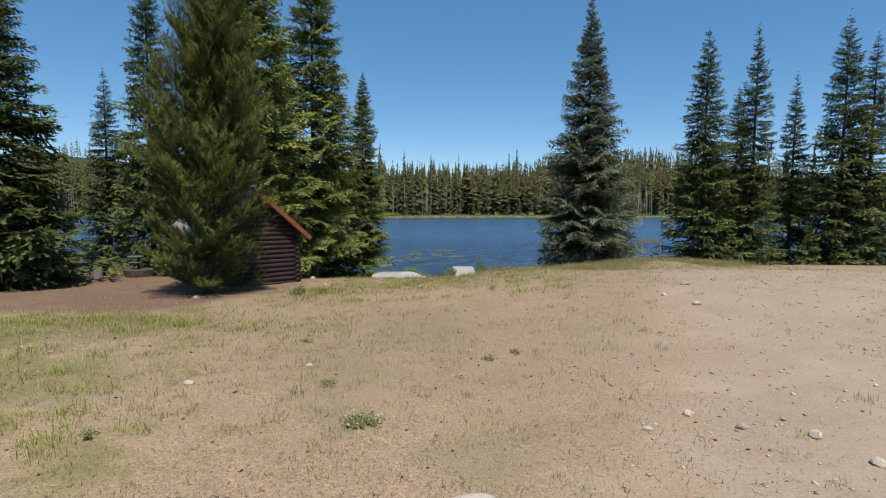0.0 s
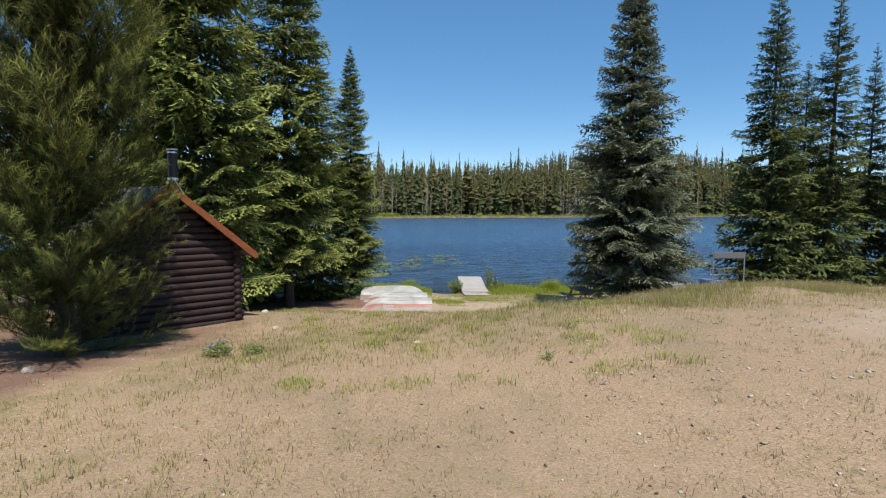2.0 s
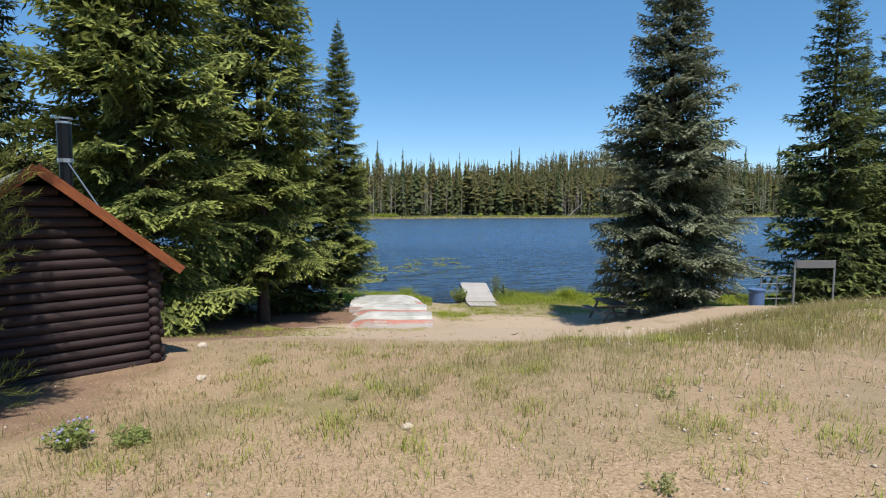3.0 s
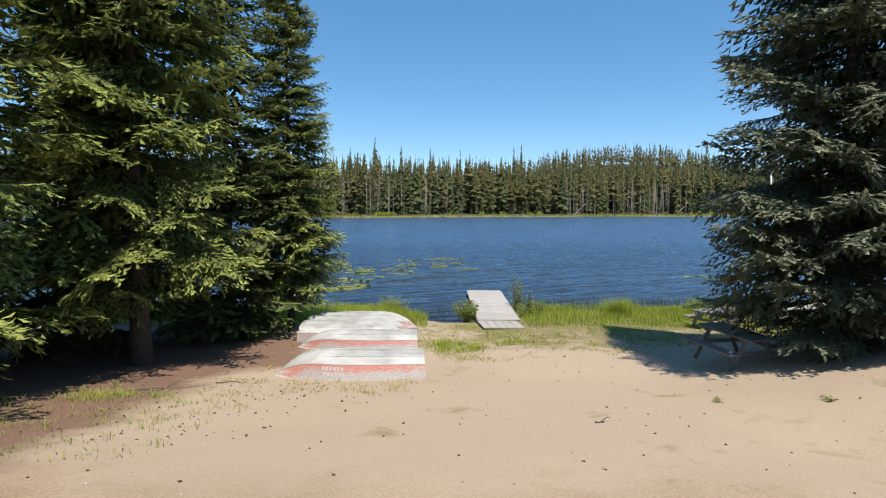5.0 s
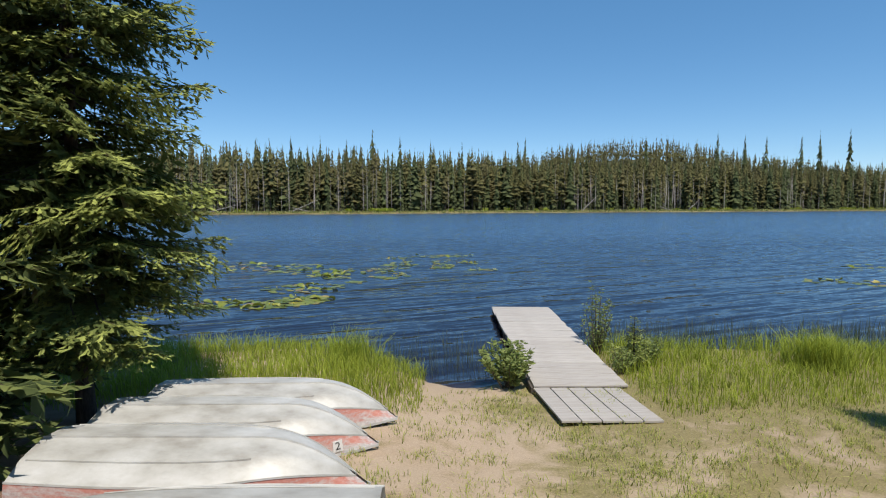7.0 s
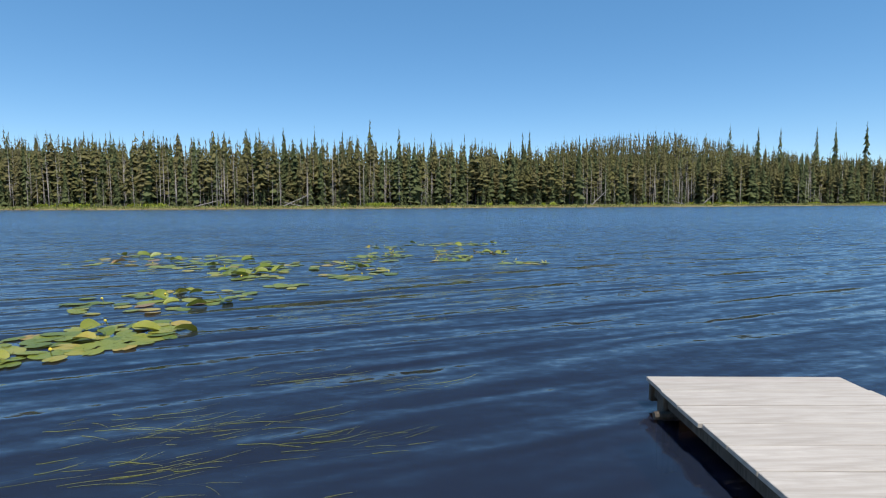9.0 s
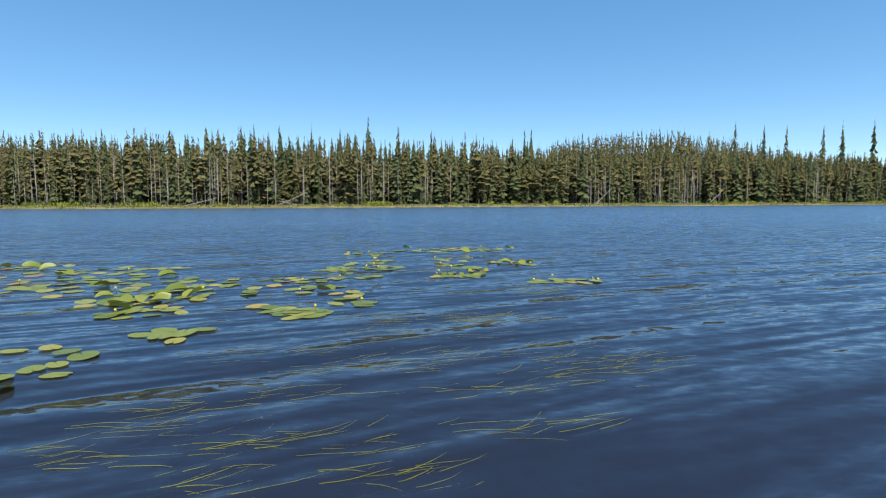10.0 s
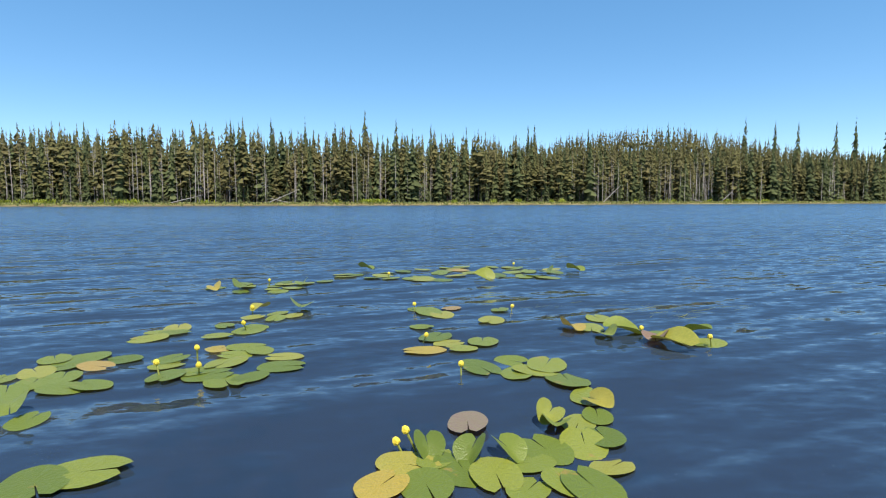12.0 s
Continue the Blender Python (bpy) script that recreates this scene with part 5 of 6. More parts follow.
# reeds standing in the shallows
x = np.concatenate([g.uniform(3.8, 20, 3400), g.uniform(-2.6, 1.3, 520), g.uniform(-1.2, 1.2, 60)])
y = np.concatenate([shore_near(x[:3400]) + 0.2 + 1.9 * g.random(3400) ** 1.4, 39.4 + 1.9 * g.random(520), g.uniform(40.8, 42.3, 60)])
blade_mesh("water_reeds", x, y, g.uniform(0.35, 0.75, len(x)), g.uniform(0.005, 0.009, len(x)), g.uniform(0.05, 0.4, len(x)), REED, "thin grey-green reeds in shallow water", "reeds", 7, z=np.full(len(x), -0.12))
# pale grass strip of the far shore
x = g.uniform(-250, 390, 9000)
y = shore_far(x) + 0.2 + 6.5 * g.random(9000)
blade_mesh("far_bank_grass", x, y, g.uniform(0.3, 0.75, 9000), g.uniform(0.25, 0.6, 9000), g.uniform(0.1, 0.6, 9000), GRASS_FAR, "pale green grass strip on the far shore", "grass", 8)
x = np.concatenate([g.uniform(-220, 360, 60), g.normal(-24, 2.2, 9), g.normal(123, 3, 4)])
y = shore_far(x) + 5 + 2.5 * g.random(len(x))
x, y = tufts(g, x, y, 40, 0.7)
blade_mesh("far_shore_bushes", x, y, g.uniform(0.6, 1.7, len(x)), g.uniform(0.2, 0.4, len(x)), g.uniform(0.2, 0.9, len(x)), GRASS_LUSH, "low green bushes along the far shore", "bushes", 9)


def weed_strands():
    """Ribbons of weed drifting at the surface."""
    r = np.random.default_rng(12)
    P, T, A = [], [], []
    n = 0
    spots = [(-1.9, 45.0, 1.0), (-0.9, 44.8, 0.9), (-1.9, 43.9, 1.0), (-1.3, 52.7, 0.8), (-0.4, 52.7, 0.8), (-2.4, 51.75, 0.7), (-1.7, 51.8, 0.7), (-0.7, 51.4, 0.8), (0.0, 51.7, 0.6), (1.1, 51.55, 0.8), (1.0, 52.1, 0.6), (1.85, 51.6, 0.6), (1.55, 51.2, 0.5), (-1.2, 51.2, 0.6), (0.3, 53.3, 0.6), (4.0, 54.3, 0.9), (-1.0, 53.3, 0.5), (2.2, 61.5, 1.2), (1.7, 57.4, 0.15), (-2.5, 49.8, 0.6), (-1.7, 49.6, 0.7), (-2.6, 49.3, 0.6), (-1.7, 50.5, 0.6), (0.3, 50.6, 0.6), (0.5, 49.8, 0.6), (0.9, 51.0, 0.6), (-0.9, 49.5, 0.6), (-1.6, 49.0, 0.6), (-0.6, 49.1, 0.6), (-2.5, 50.2, 0.5), (-2.7, 45.0, 0.8), (-1.8, 46.3, 0.8), (-0.6, 46.0, 0.7), (-2.4, 44.3, 0.7), (-1.7, 53.55, 0.4), (-1.2, 53.75, 0.5), (-0.2, 53.75, 0.45), (0.2, 53.6, 0.5), (0.6, 53.8, 0.45), (0.8, 53.55, 0.5), (0.0, 53.4, 0.4), (-0.8, 53.5, 0.4), (1.33, 56.45, 0.5), (1.38, 56.05, 0.5), (1.78, 56.2, 0.5), (1.6, 55.74, 0.5), (1.28, 55.68, 0.5), (2.43, 56.64, 0.5)]
    for cx, cy, s in spots:
        for _ in range(int(22 * s) + 4):
            x, y = cx - 0.25 + r.normal(0, 0.5) * s, cy + r.normal(0, 0.2) * s
            L, a = r.uniform(0.2, 0.62), r.normal(0.20, 0.11)
            w, bend = r.uniform(0.002, 0.0052), r.normal(0.05, 0.22)
            dep = -abs(r.normal(0, 0.022))
            m = 8
            for i in range(m + 1):
                f = i / m
                q = a + bend * f
                px, py = x + L * f * math.cos(q), y + L * f * math.sin(q)
                ww = w * (1 - 0.85 * f ** 3)
                z = 0.010 + dep * (1 - f) + 0.002 * math.sin(9 * f + x * 5)
                P += [(px - math.sin(q) * ww, py + math.cos(q) * ww, z), (px + math.sin(q) * ww, py - math.cos(q) * ww, z)]
                A += [f, f]
                if i < m:
                    k = n + 2 * i
                    T += [(k, k + 1, k + 3), (k, k + 3, k + 2)]
            n += 2 * (m + 1)
    tagged(mesh_from("floating_weed", np.array(P), np.array(T), WEED, {"tip": A}), "yellow-green ribbons of weed floating at the surface", "water weed", kind="stuff")


weed_strands()


# ---- stones ----
def stone_mesh(seed, flat=0.6, detail=2):
    r = np.random.default_rng(seed)
    bm = bmesh.new()
    bmesh.ops.create_icosphere(bm, subdivisions=detail, radius=1.0)
    off = Vector(r.uniform(-50, 50, 3))
    cuts = [(Vector(r.normal(0, 1, 3)).normalized(), r.uniform(0.55, 0.85)) for _ in range(7)]
    for v in bm.verts:
        p = v.co.copy()
        for nrm, d in cuts:
            over = p.dot(nrm) - d
            if over > 0:
                p -= nrm * over * 0.85
        p *= 1 + 0.12 * noise.noise(p * 1.6 + off)
        v.co = Vector((p.x, p.y * 0.8, p.z * flat))
    return bm


for i, (sx, sy, size, pale) in enumerate(((3.96, 2.76, 0.075, 0), (4.51, 2.44, 0.085, 1), (4.68, 1.84, 0.085, 1), (3.64, 19.1, 0.16, 1), (0.03, 13.5, 0.07, 1), (3.6, 3.25, 0.08, 1), (5.6, 9.0, 0.08, 1), (5.9, 8.1, 0.10, 1), (-2.6, 4.2, 0.08, 1), (-1.2, 5.0, 0.06, 1), (-4.4, 18.6, 0.13, 1), (3.0, 2.9, 0.06, 1), (6.6, 10.2, 0.13, 0), (1.2, 6.0, 0.05, 1), (-6.2, 12.4, 0.14, 0), (-3.4, 16.3, 0.1, 1))):
    ob = part("stone", stone_mesh(i), PALE_STONE if pale else STONE)
    ob.matrix_world = pose(sx, sy, on_ground(sx, sy, size * 0.18), 0, 0, i * 47) @ Matrix.Diagonal((size, size, size, 1))
    tagged(ob, "pale weathered field stone lying on the ground" if pale else "grey field stone lying on the ground", "stone", "loose stones")
ob = part("boulder", stone_mesh(77, 0.45, 3), PALE_STONE, smooth=True)
ob.matrix_world = pose(1.0, 1.34, on_ground(1.0, 1.34, -0.02), 0, 0, 20) @ Matrix.Diagonal((0.30, 0.22, 0.2, 1))
tagged(ob, "low smooth pale boulder half sunk in the ground", "stone")


def litter(name, x, y, size, mat, label, category, seed, flat=0.6):
    """Many small stones or cones as one mesh."""
    r = np.random.default_rng(seed)
    base = np.array([(1, 0, 0), (0, 1, 0), (-1, 0, 0), (0, -1, 0), (0, 0, 1), (0, 0, -1)], float)
    tri = np.array([(0, 1, 4), (1, 2, 4), (2, 3, 4), (3, 0, 4), (1, 0, 5), (2, 1, 5), (3, 2, 5), (0, 3, 5)])
    n = len(x)
    P = base[None] * r.uniform(0.6, 1.25, (n, 6, 1)) * np.array([1, 0.8, flat]) + r.normal(0, 0.16, (n, 6, 3))
    a = r.uniform(0, 6.28, n)
    c, s = np.cos(a)[:, None], np.sin(a)[:, None]
    P = np.stack([P[..., 0] * c - P[..., 1] * s, P[..., 0] * s + P[..., 1] * c, P[..., 2]], -1) * size[:, None, None]
    P = P + np.stack([x, y, height(x, y) + size * 0.15], 1)[:, None, :]
    T = tri[None] + (np.arange(n) * 6)[:, None, None]
    return tagged(mesh_from(name, P.reshape(-1, 3), T.reshape(-1, 3), mat), label, category, kind="stuff")


def chips(name, stops):
    k = Mat(name)
    c = k.ramp(k.island(), stops)
    n = k.noise(k.place(), 60, 3)
    return k.done(k.mix(k.maths("MULTIPLY", n, 0.4), c, (0.2, 0.16, 0.13)), 0.9, specular=0.2)


GRAVEL = chips("mixed_gravel", [(0.0, (0.28, 0.20, 0.14)), (0.4, (0.46, 0.36, 0.27)), (0.75, (0.60, 0.50, 0.40)), (1.0, (0.70, 0.62, 0.53))])
CONES = chips("dark_pine_cones", [(0.0, (0.02, 0.013, 0.009)), (1.0, (0.09, 0.06, 0.045))])
x = np.concatenate([g.uniform(2.5, 16, 5200), g.uniform(-12, 4, 1600), g.uniform(-3, 10, 500)])
y = np.concatenate([g.uniform(-2, 18, 5200), g.uniform(-2, 19, 1600), g.uniform(21, 34, 500)])
size = np.concatenate([0.007 + 0.034 * g.random(5200) ** 2.2, 0.007 + 0.024 * g.random(1600) ** 3, 0.006 + 0.014 * g.random(500) ** 3])
x, y = np.concatenate([x, g.uniform(2.5, 15, 260), g.uniform(-8, 3, 40)]), np.concatenate([y, g.uniform(-1, 16, 260), g.uniform(0, 17, 40)])
size = np.concatenate([size, 0.025 + 0.035 * g.random(300) ** 2])
litter("gravel", x, y, size, GRAVEL, "scattered pale gravel on the bare track", "gravel", 3, 0.36)
x = np.concatenate([g.uniform(-9, 4, 260), g.uniform(-11, -2, 620), g.uniform(-4, 8, 160)])
y = np.concatenate([g.uniform(-1, 12, 260), g.uniform(24, 36, 620), g.uniform(22, 33, 160)])
litter("pine_cones", x, y, g.uniform(0.012, 0.032, len(x)), CONES, "dark fallen cones and bark crumbs", "forest litter", 4, 0.7)


# ---- herbs, shrubs and small things ----
def leafy(name, x, y, H, spread, stems, leaves, leaf, mat, label, category, seed, flowers=None, z=None, stem_mat=None, up=0.5):
    """A small shrub or herb: thin stems with many pointed leaves, and flower heads if given."""
    r = np.random.default_rng(seed)
    e = empty(name, pose(x, y, on_ground(x, y) - 0.02 if z is None else z), label, category)
    P, T, A = [], [], []
    bm = bmesh.new()
    n = 0
    tops = []
    for s in range(stems):
        a = r.uniform(0, 6.28)
        out = spread * math.sqrt(r.random())
        h = H * r.uniform(0.6, 1.0) * (1 - 0.35 * out / max(spread, 0.01))
        base = np.array([0.2 * out * math.cos(a), 0.2 * out * math.sin(a), 0])
        top = np.array([out * math.cos(a), out * math.sin(a), h])
        tops.append(top)
        tube(bm, base, top, 0.006 * H + 0.002, 0.0015, 4)
        for k in range(leaves):
            f = r.uniform(0.25, 1.0)
            o = base + (top - base) * f
            d = r.normal(0, 1, 3)
            d[2] = abs(d[2]) * up - 0.1
            d /= np.linalg.norm(d)
            L = leaf * r.uniform(0.6, 1.2)
            sd = np.cross(d, r.normal(0, 1, 3))
            sd /= np.linalg.norm(sd) + 1e-9
            m = o + d * L * 0.5
            P += [o, m + sd * L * 0.2, o + d * L, m - sd * L * 0.2]
            T += [(n, n + 1, n + 2), (n, n + 2, n + 3)]
            A += [0.2, 0.6, 1.0, 0.6]
            n += 4
    part("stem", bm, stem_mat or LILY_STEM, e)["kind"] = "stuff"
    mesh_from("foliage", np.array(P), np.array(T), mat, {"tip": A}, e)["kind"] = "stuff"
    if flowers:
        fm, count, fs = flowers
        bm = bmesh.new()
        for k in range(count):
            t = tops[k % len(tops)] + r.normal(0, 0.02, 3)
            got = bmesh.ops.create_icosphere(bm, subdivisions=1, radius=fs * r.uniform(0.7, 1.2))["verts"]
            bmesh.ops.translate(bm, vec=Vector(t), verts=got)
        part("flower_heads", bm, fm, e)["kind"] = "stuff"
    return e


DAISY = plain("white_petals", (0.75, 0.74, 0.68), 0.6)
LUPINE = plain("faded_blue_petals", (0.30, 0.28, 0.42), 0.6)
HERB_LEAF = blades("grey_green_herb_leaf", (0.27, 0.265, 0.10), (0.48, 0.46, 0.22), (0.36, 0.36, 0.14))
TWIG = plain("grey_brown_twig", (0.10, 0.075, 0.055), 0.9)
leafy("flowering_herb", -0.13, 3.0, 0.13, 0.26, 70, 9, 0.045, HERB_LEAF, "low green herb cushion with small white flowers", "plant", 1, (DAISY, 32, 0.009))
leafy("lupine_clump", -3.65, 13.65, 0.34, 0.30, 36, 12, 0.085, SHRUB_LEAF, "leafy green lupine clump with faded blue flowers", "plant", 2, (LUPINE, 20, 0.02))
leafy("lupine_clump", -2.98, 13.62, 0.24, 0.24, 28, 12, 0.075, SHRUB_LEAF, "small leafy green lupine clump", "plant", 3)
for i, (hx, hy, hh_) in enumerate(((1.48, 5.5, 0.13), (1.94, 5.85, 0.12), (-0.75, 4.2, 0.12), (-1.6, 6.5, 0.12), (-2.9, 2.6, 0.16), (2.1, 11.9, 0.20), (2.9, 13.8, 0.16), (-0.7, 14.7, 0.16), (3.0, 20.0, 0.3), (-6.1, 27.9, 0.25), (5.2, 26.6, 0.12), (6.6, 25.9, 0.14))):
    leafy("small_herb", hx, hy, hh_, 0.10 + 0.3 * hh_, 14, 10, 0.045, HERB_LEAF, "small grey-green herb in dry ground", "plant", 10 + i)
leafy("willow_shrub", 1.35, 38.7, 1.15, 0.55, 56, 34, 0.11, SHRUB_LEAF, "leafy willow shrub growing beside the dock", "shrub", 30, stem_mat=TWIG)
leafy("willow_shrub", 3.6, 41.0, 1.95, 0.40, 26, 26, 0.085, SHRUB_LEAF, "thin tall willow shrub growing through the dock edge", "shrub", 31, stem_mat=TWIG)
leafy("willow_shrub", 4.35, 39.9, 0.8, 0.35, 26, 20, 0.09, SHRUB_LEAF, "leafy green willow shrub in bank grass", "shrub", 32, stem_mat=TWIG)
leafy("willow_shrub", 3.6, 39.2, 0.75, 0.30, 24, 20, 0.08, SHRUB_LEAF, "low willow shrub against the dock planks", "shrub", 33, stem_mat=TWIG)
sapling = conifer("spruce_sapling", 1.15, 0.42, 0.08, NEEDLE_GREEN, "young green spruce sapling beside the dock", 71, step=0.13, each=5, inner=0, light=True)
sapling["category"] = "sapling"
plant(sapling, 3.95, 39.55, 30, first=True)
plant(sapling, 24.0, 31.8, 110, None, 2.9, label="young spruce in front of the dark grove")["category"] = "sapling"
plant(sapling, 25.6, 31.4, 10, None, 2.3, label="small spruce at the foot of the grove")["category"] = "sapling"
plant(sapling, -14.6, 19.6, 10, None, 1.6, label="bushy spruce sapling at the clearing edge")["category"] = "sapling"
for i, (bx, by, bh) in enumerate(((-15.5, 20.5, 1.3), (-13.2, 21.0, 0.9), (-17.0, 19.0, 1.1))):
    leafy("leafy_bush", bx, by, bh, bh * 0.8, 50, 26, 0.12, GRASS_PATCH, "light green leafy bush at the clearing edge", "bush", 50 + i, stem_mat=TWIG)


for i, (lx, up, turn, L) in enumerate(((-52, 24, 20, 10), (-46, 12, 165, 8), (99, 20, 150, 12), (57, 38, 25, 10), (108, 30, 30, 9), (-77, 15, 10, 9))):
    ly = float(shore_far(lx)) + 6.0
    bm = bmesh.new()
    tube(bm, (0, 0, 0.1), (L, 0, 0.1), 0.20, 0.07, 7)
    for k in range(5):
        tube(bm, (L * (0.35 + 0.12 * k), 0, 0.1), (L * (0.42 + 0.12 * k), 0.9 * math.sin(k * 2.4), 0.1 + 0.9 * math.cos(k * 2.4)), 0.035, 0.01, 5)
    ob = part("fallen_log", bm, BARK_GREY)
    ob.matrix_world = pose(lx, ly, float(height(lx, ly)), 0, -up, turn)
    tagged(ob, "bleached grey fallen log leaning on the far bank", "log", "fallen logs on the far shore")


def daisies():
    r = np.random.default_rng(5)
    x = np.concatenate([r.uniform(-9.5, -5, 26), r.uniform(3, 13, 120), r.uniform(-14, -4, 60)])
    y = np.concatenate([r.uniform(5, 8.5, 26), np.zeros(120), r.uniform(-1, 6, 60)])
    y[26:146] = rim(x[26:146]) + r.normal(-0.2, 0.8, 120)
    h = r.uniform(0.10, 0.28, len(x))
    P, T = [], []
    n = 0
    for px, py, hh2 in zip(x, y, h):
        z = float(height(px, py)) + hh2
        P += [(px, py, z)] + [(px + 0.016 * math.cos(k), py + 0.016 * math.sin(k), z + 0.004) for k in np.arange(6) * 1.047]
        T += [(n, n + 1 + k, n + 1 + (k + 1) % 6) for k in range(6)]
        P += [(px - 0.002, py, z - hh2), (px + 0.002, py, z - hh2)]
        T += [(n, n + 7, n + 8)]
        n += 9
    tagged(mesh_from("white_daisies", np.array(P), np.array(T), DAISY), "scattered small white daisies in the grass", "flowers", kind="stuff")


daisies()


def sticks():
    r = np.random.default_rng(15)
    for i, (x, y, L) in enumerate(((-5.7, 27.6, 1.3), (-5.1, 27.2, 0.9), (-4.4, 28.6, 0.7), (-3.4, 32.0, 1.0), (2.6, 25.0, 0.3), (-6.6, 15.4, 0.8))):
        bm = bmesh.new()
        p = Vector((0, 0, 0.015))
        a = 0.0
        for k in range(5):
            q = p + Vector((L / 5 * math.cos(a), L / 5 * math.sin(a), 0.02 * r.normal()))
            q.z = max(q.z, 0.012)
            tube(bm, p, q, 0.014 - 0.002 * k, 0.012 - 0.002 * k, 6)
            p, a = q, a + r.normal(0, 0.25)
        ob = part("fallen_branch", bm, TWIG)
        ob.matrix_world = pose(x, y, on_ground(x, y), 0, 0, r.uniform(-30, 60))
        tagged(ob, "dry grey fallen branch on bare soil", "branch", "fallen branches")


sticks()


def fire_place():
    x, y = -11.0, 18.1
    z = on_ground(x, y)
    s = empty("tree_stump", pose(-12.3, 17.6, on_ground(-12.3, 17.6)), "short sawn grey tree stump", "stump")
    bm = bmesh.new()
    tube(bm, (0, 0, -0.1), (0, 0, 0.33), 0.21, 0.18, 14)
    part("bole", bm, BARK_GREY, s)
    bm = bmesh.new()
    tube(bm, (0, 0, 0.33), (0, 0, 0.345), 0.17, 0.165, 14)
    part("cut_top", bm, DECK, s)
    e = empty("camp_grill", pose(x, y, z), "rusty metal camp grill on a post", "grill")
    bm = bmesh.new()
    tube(bm, (0, 0, -0.1), (0, 0, 0.75), 0.05, 0.05, 10)
    part("post", bm, BLACK_PIPE, e)
    bm = bmesh.new()
    tube(bm, (0, 0, 0.05), (0, 0, 0.28), 0.5, 0.52, 18)
    part("fire_ring", bm, DECK_DARK, e)
    for dz, w in ((0.55, 0.4), (0.78, 0.5)):
        bm = bmesh.new()
        box(bm, (w, 0.3, 0.03), (-0.1, 0, dz), bevel=0.005)
        part("shelf", bm, GALV, e)


fire_place()


def yellow_knot():
    e = empty("mooring_rope", pose(-3.80, 30.35, on_ground(-3.8, 30.35)), "short frayed yellow rope tied at the bow", "rope")
    cu = bmesh.new()
    p = Vector((0.02, 0, 0.10))
    r = np.random.default_rng(2)
    for k in range(9):
        q = p + Vector((-0.02 + 0.03 * r.normal(), 0.035 * r.normal(), -0.01))
        q.z = max(0.012, q.z)
        tube(cu, p, q, 0.009, 0.009, 6)
        p = q
    part("strand", cu, YELLOW_ROPE, e)


yellow_knot()


# ---- water lilies ----
def pad_mesh(seed, fold=0.0):
    """A heart-shaped floating leaf with a notch and a slightly wavy rim."""
    r = np.random.default_rng(seed)
    n = 22
    P, T = [(0, 0, 0.004)], []
    for ring, f in ((0, 0.5), (1, 1.0)):
        for i in range(n + 1):
            a = 0.05 + (6.283 - 0.10) * i / n
            rad = f * (1.0 + 0.10 * math.cos(a) + 0.02 * math.sin(5 * a + seed)) * (1 - 0.30 * math.exp(-(min(a, 6.283 - a) / 0.12) ** 2) * f)
            P.append((rad * 1.18 * math.cos(a), rad * 0.86 * math.sin(a), 0.006 + 0.02 * f * (0.5 + 0.8 * math.sin(2 * a + seed) + 0.6 * math.sin(3 * a + 2 * seed)) * r.uniform(0.4, 1.0) + fold * abs(rad * math.sin(a)) ** 1.4 - 0.25 * fold * f))
    for i in range(n):
        T += [(0, 1 + i, 2 + i), (1 + i, n + 2 + i, n + 3 + i), (1 + i, n + 3 + i, 2 + i)]
    return np.array(P), np.array(T)


PAD_DATA = []
for s in range(7):
    ob = mesh_from("leaf", *pad_mesh(s, 0.0 if s < 5 else 0.55), PAD, smooth=True)
    PAD_DATA.append(ob.data)
    bpy.data.objects.remove(ob)


def bud_mesh():
    bm = bmesh.new()
    bmesh.ops.create_icosphere(bm, subdivisions=2, radius=0.020)
    for v in bm.verts:
        a = math.atan2(v.co.y, v.co.x)
        k = 1 + 0.18 * math.cos(5 * a)
        v.co.x *= k
        v.co.y *= k
        v.co.z = v.co.z * 0.95 + (0.006 if v.co.z > 0.01 else 0)
    me = bpy.data.meshes.new("bud")
    bm.to_mesh(me)
    bm.free()
    me.materials.append(PETAL)
    bm = bmesh.new()
    tube(bm, (0, 0, -0.16), (0, 0, -0.015), 0.006, 0.006, 6)
    st = bpy.data.meshes.new("stem")
    bm.to_mesh(st)
    bm.free()
    st.materials.append(LILY_STEM)
    return me, st


BUD, STEM = bud_mesh()
lily_rng = np.random.default_rng(44)


def lily_patch(cx, cy, places, buds, label, raised=0.09, size=0.125):
    e = empty("water_lily", pose(cx, cy, 0), label, "water lily", "water lilies on the lake")
    r = lily_rng
    for px, py in places:
        lift = r.random() < raised
        ob = new("leaf", PAD_DATA[r.integers(5, 7) if lift else r.integers(5)])
        ob.parent = e
        k = size * r.uniform(0.85, 1.35)
        if lift:
            m = pose(px - cx, py - cy, 0.04 + 0.03 * r.random(), r.choice((-1, 1)) * r.uniform(5, 22), r.normal(0, 10), r.uniform(0, 360))
        else:
            m = pose(px - cx, py - cy, 0.008 + 0.012 * r.random(), r.normal(0, 2.5), r.normal(0, 2.5), r.uniform(0, 360))
        ob.matrix_local = m @ Matrix.Diagonal((k, k, k, 1))
    for _ in range(buds):
        px, py = places[r.integers(len(places))]
        f = new("flower", BUD)
        f.parent = e
        f.matrix_local = pose(px - cx + r.normal(0, 0.10), py - cy + r.normal(0, 0.10), r.uniform(0.05, 0.10), r.normal(0, 12), r.normal(0, 12), 0)
        s = new("stem", STEM)
        s.parent = f
    return e


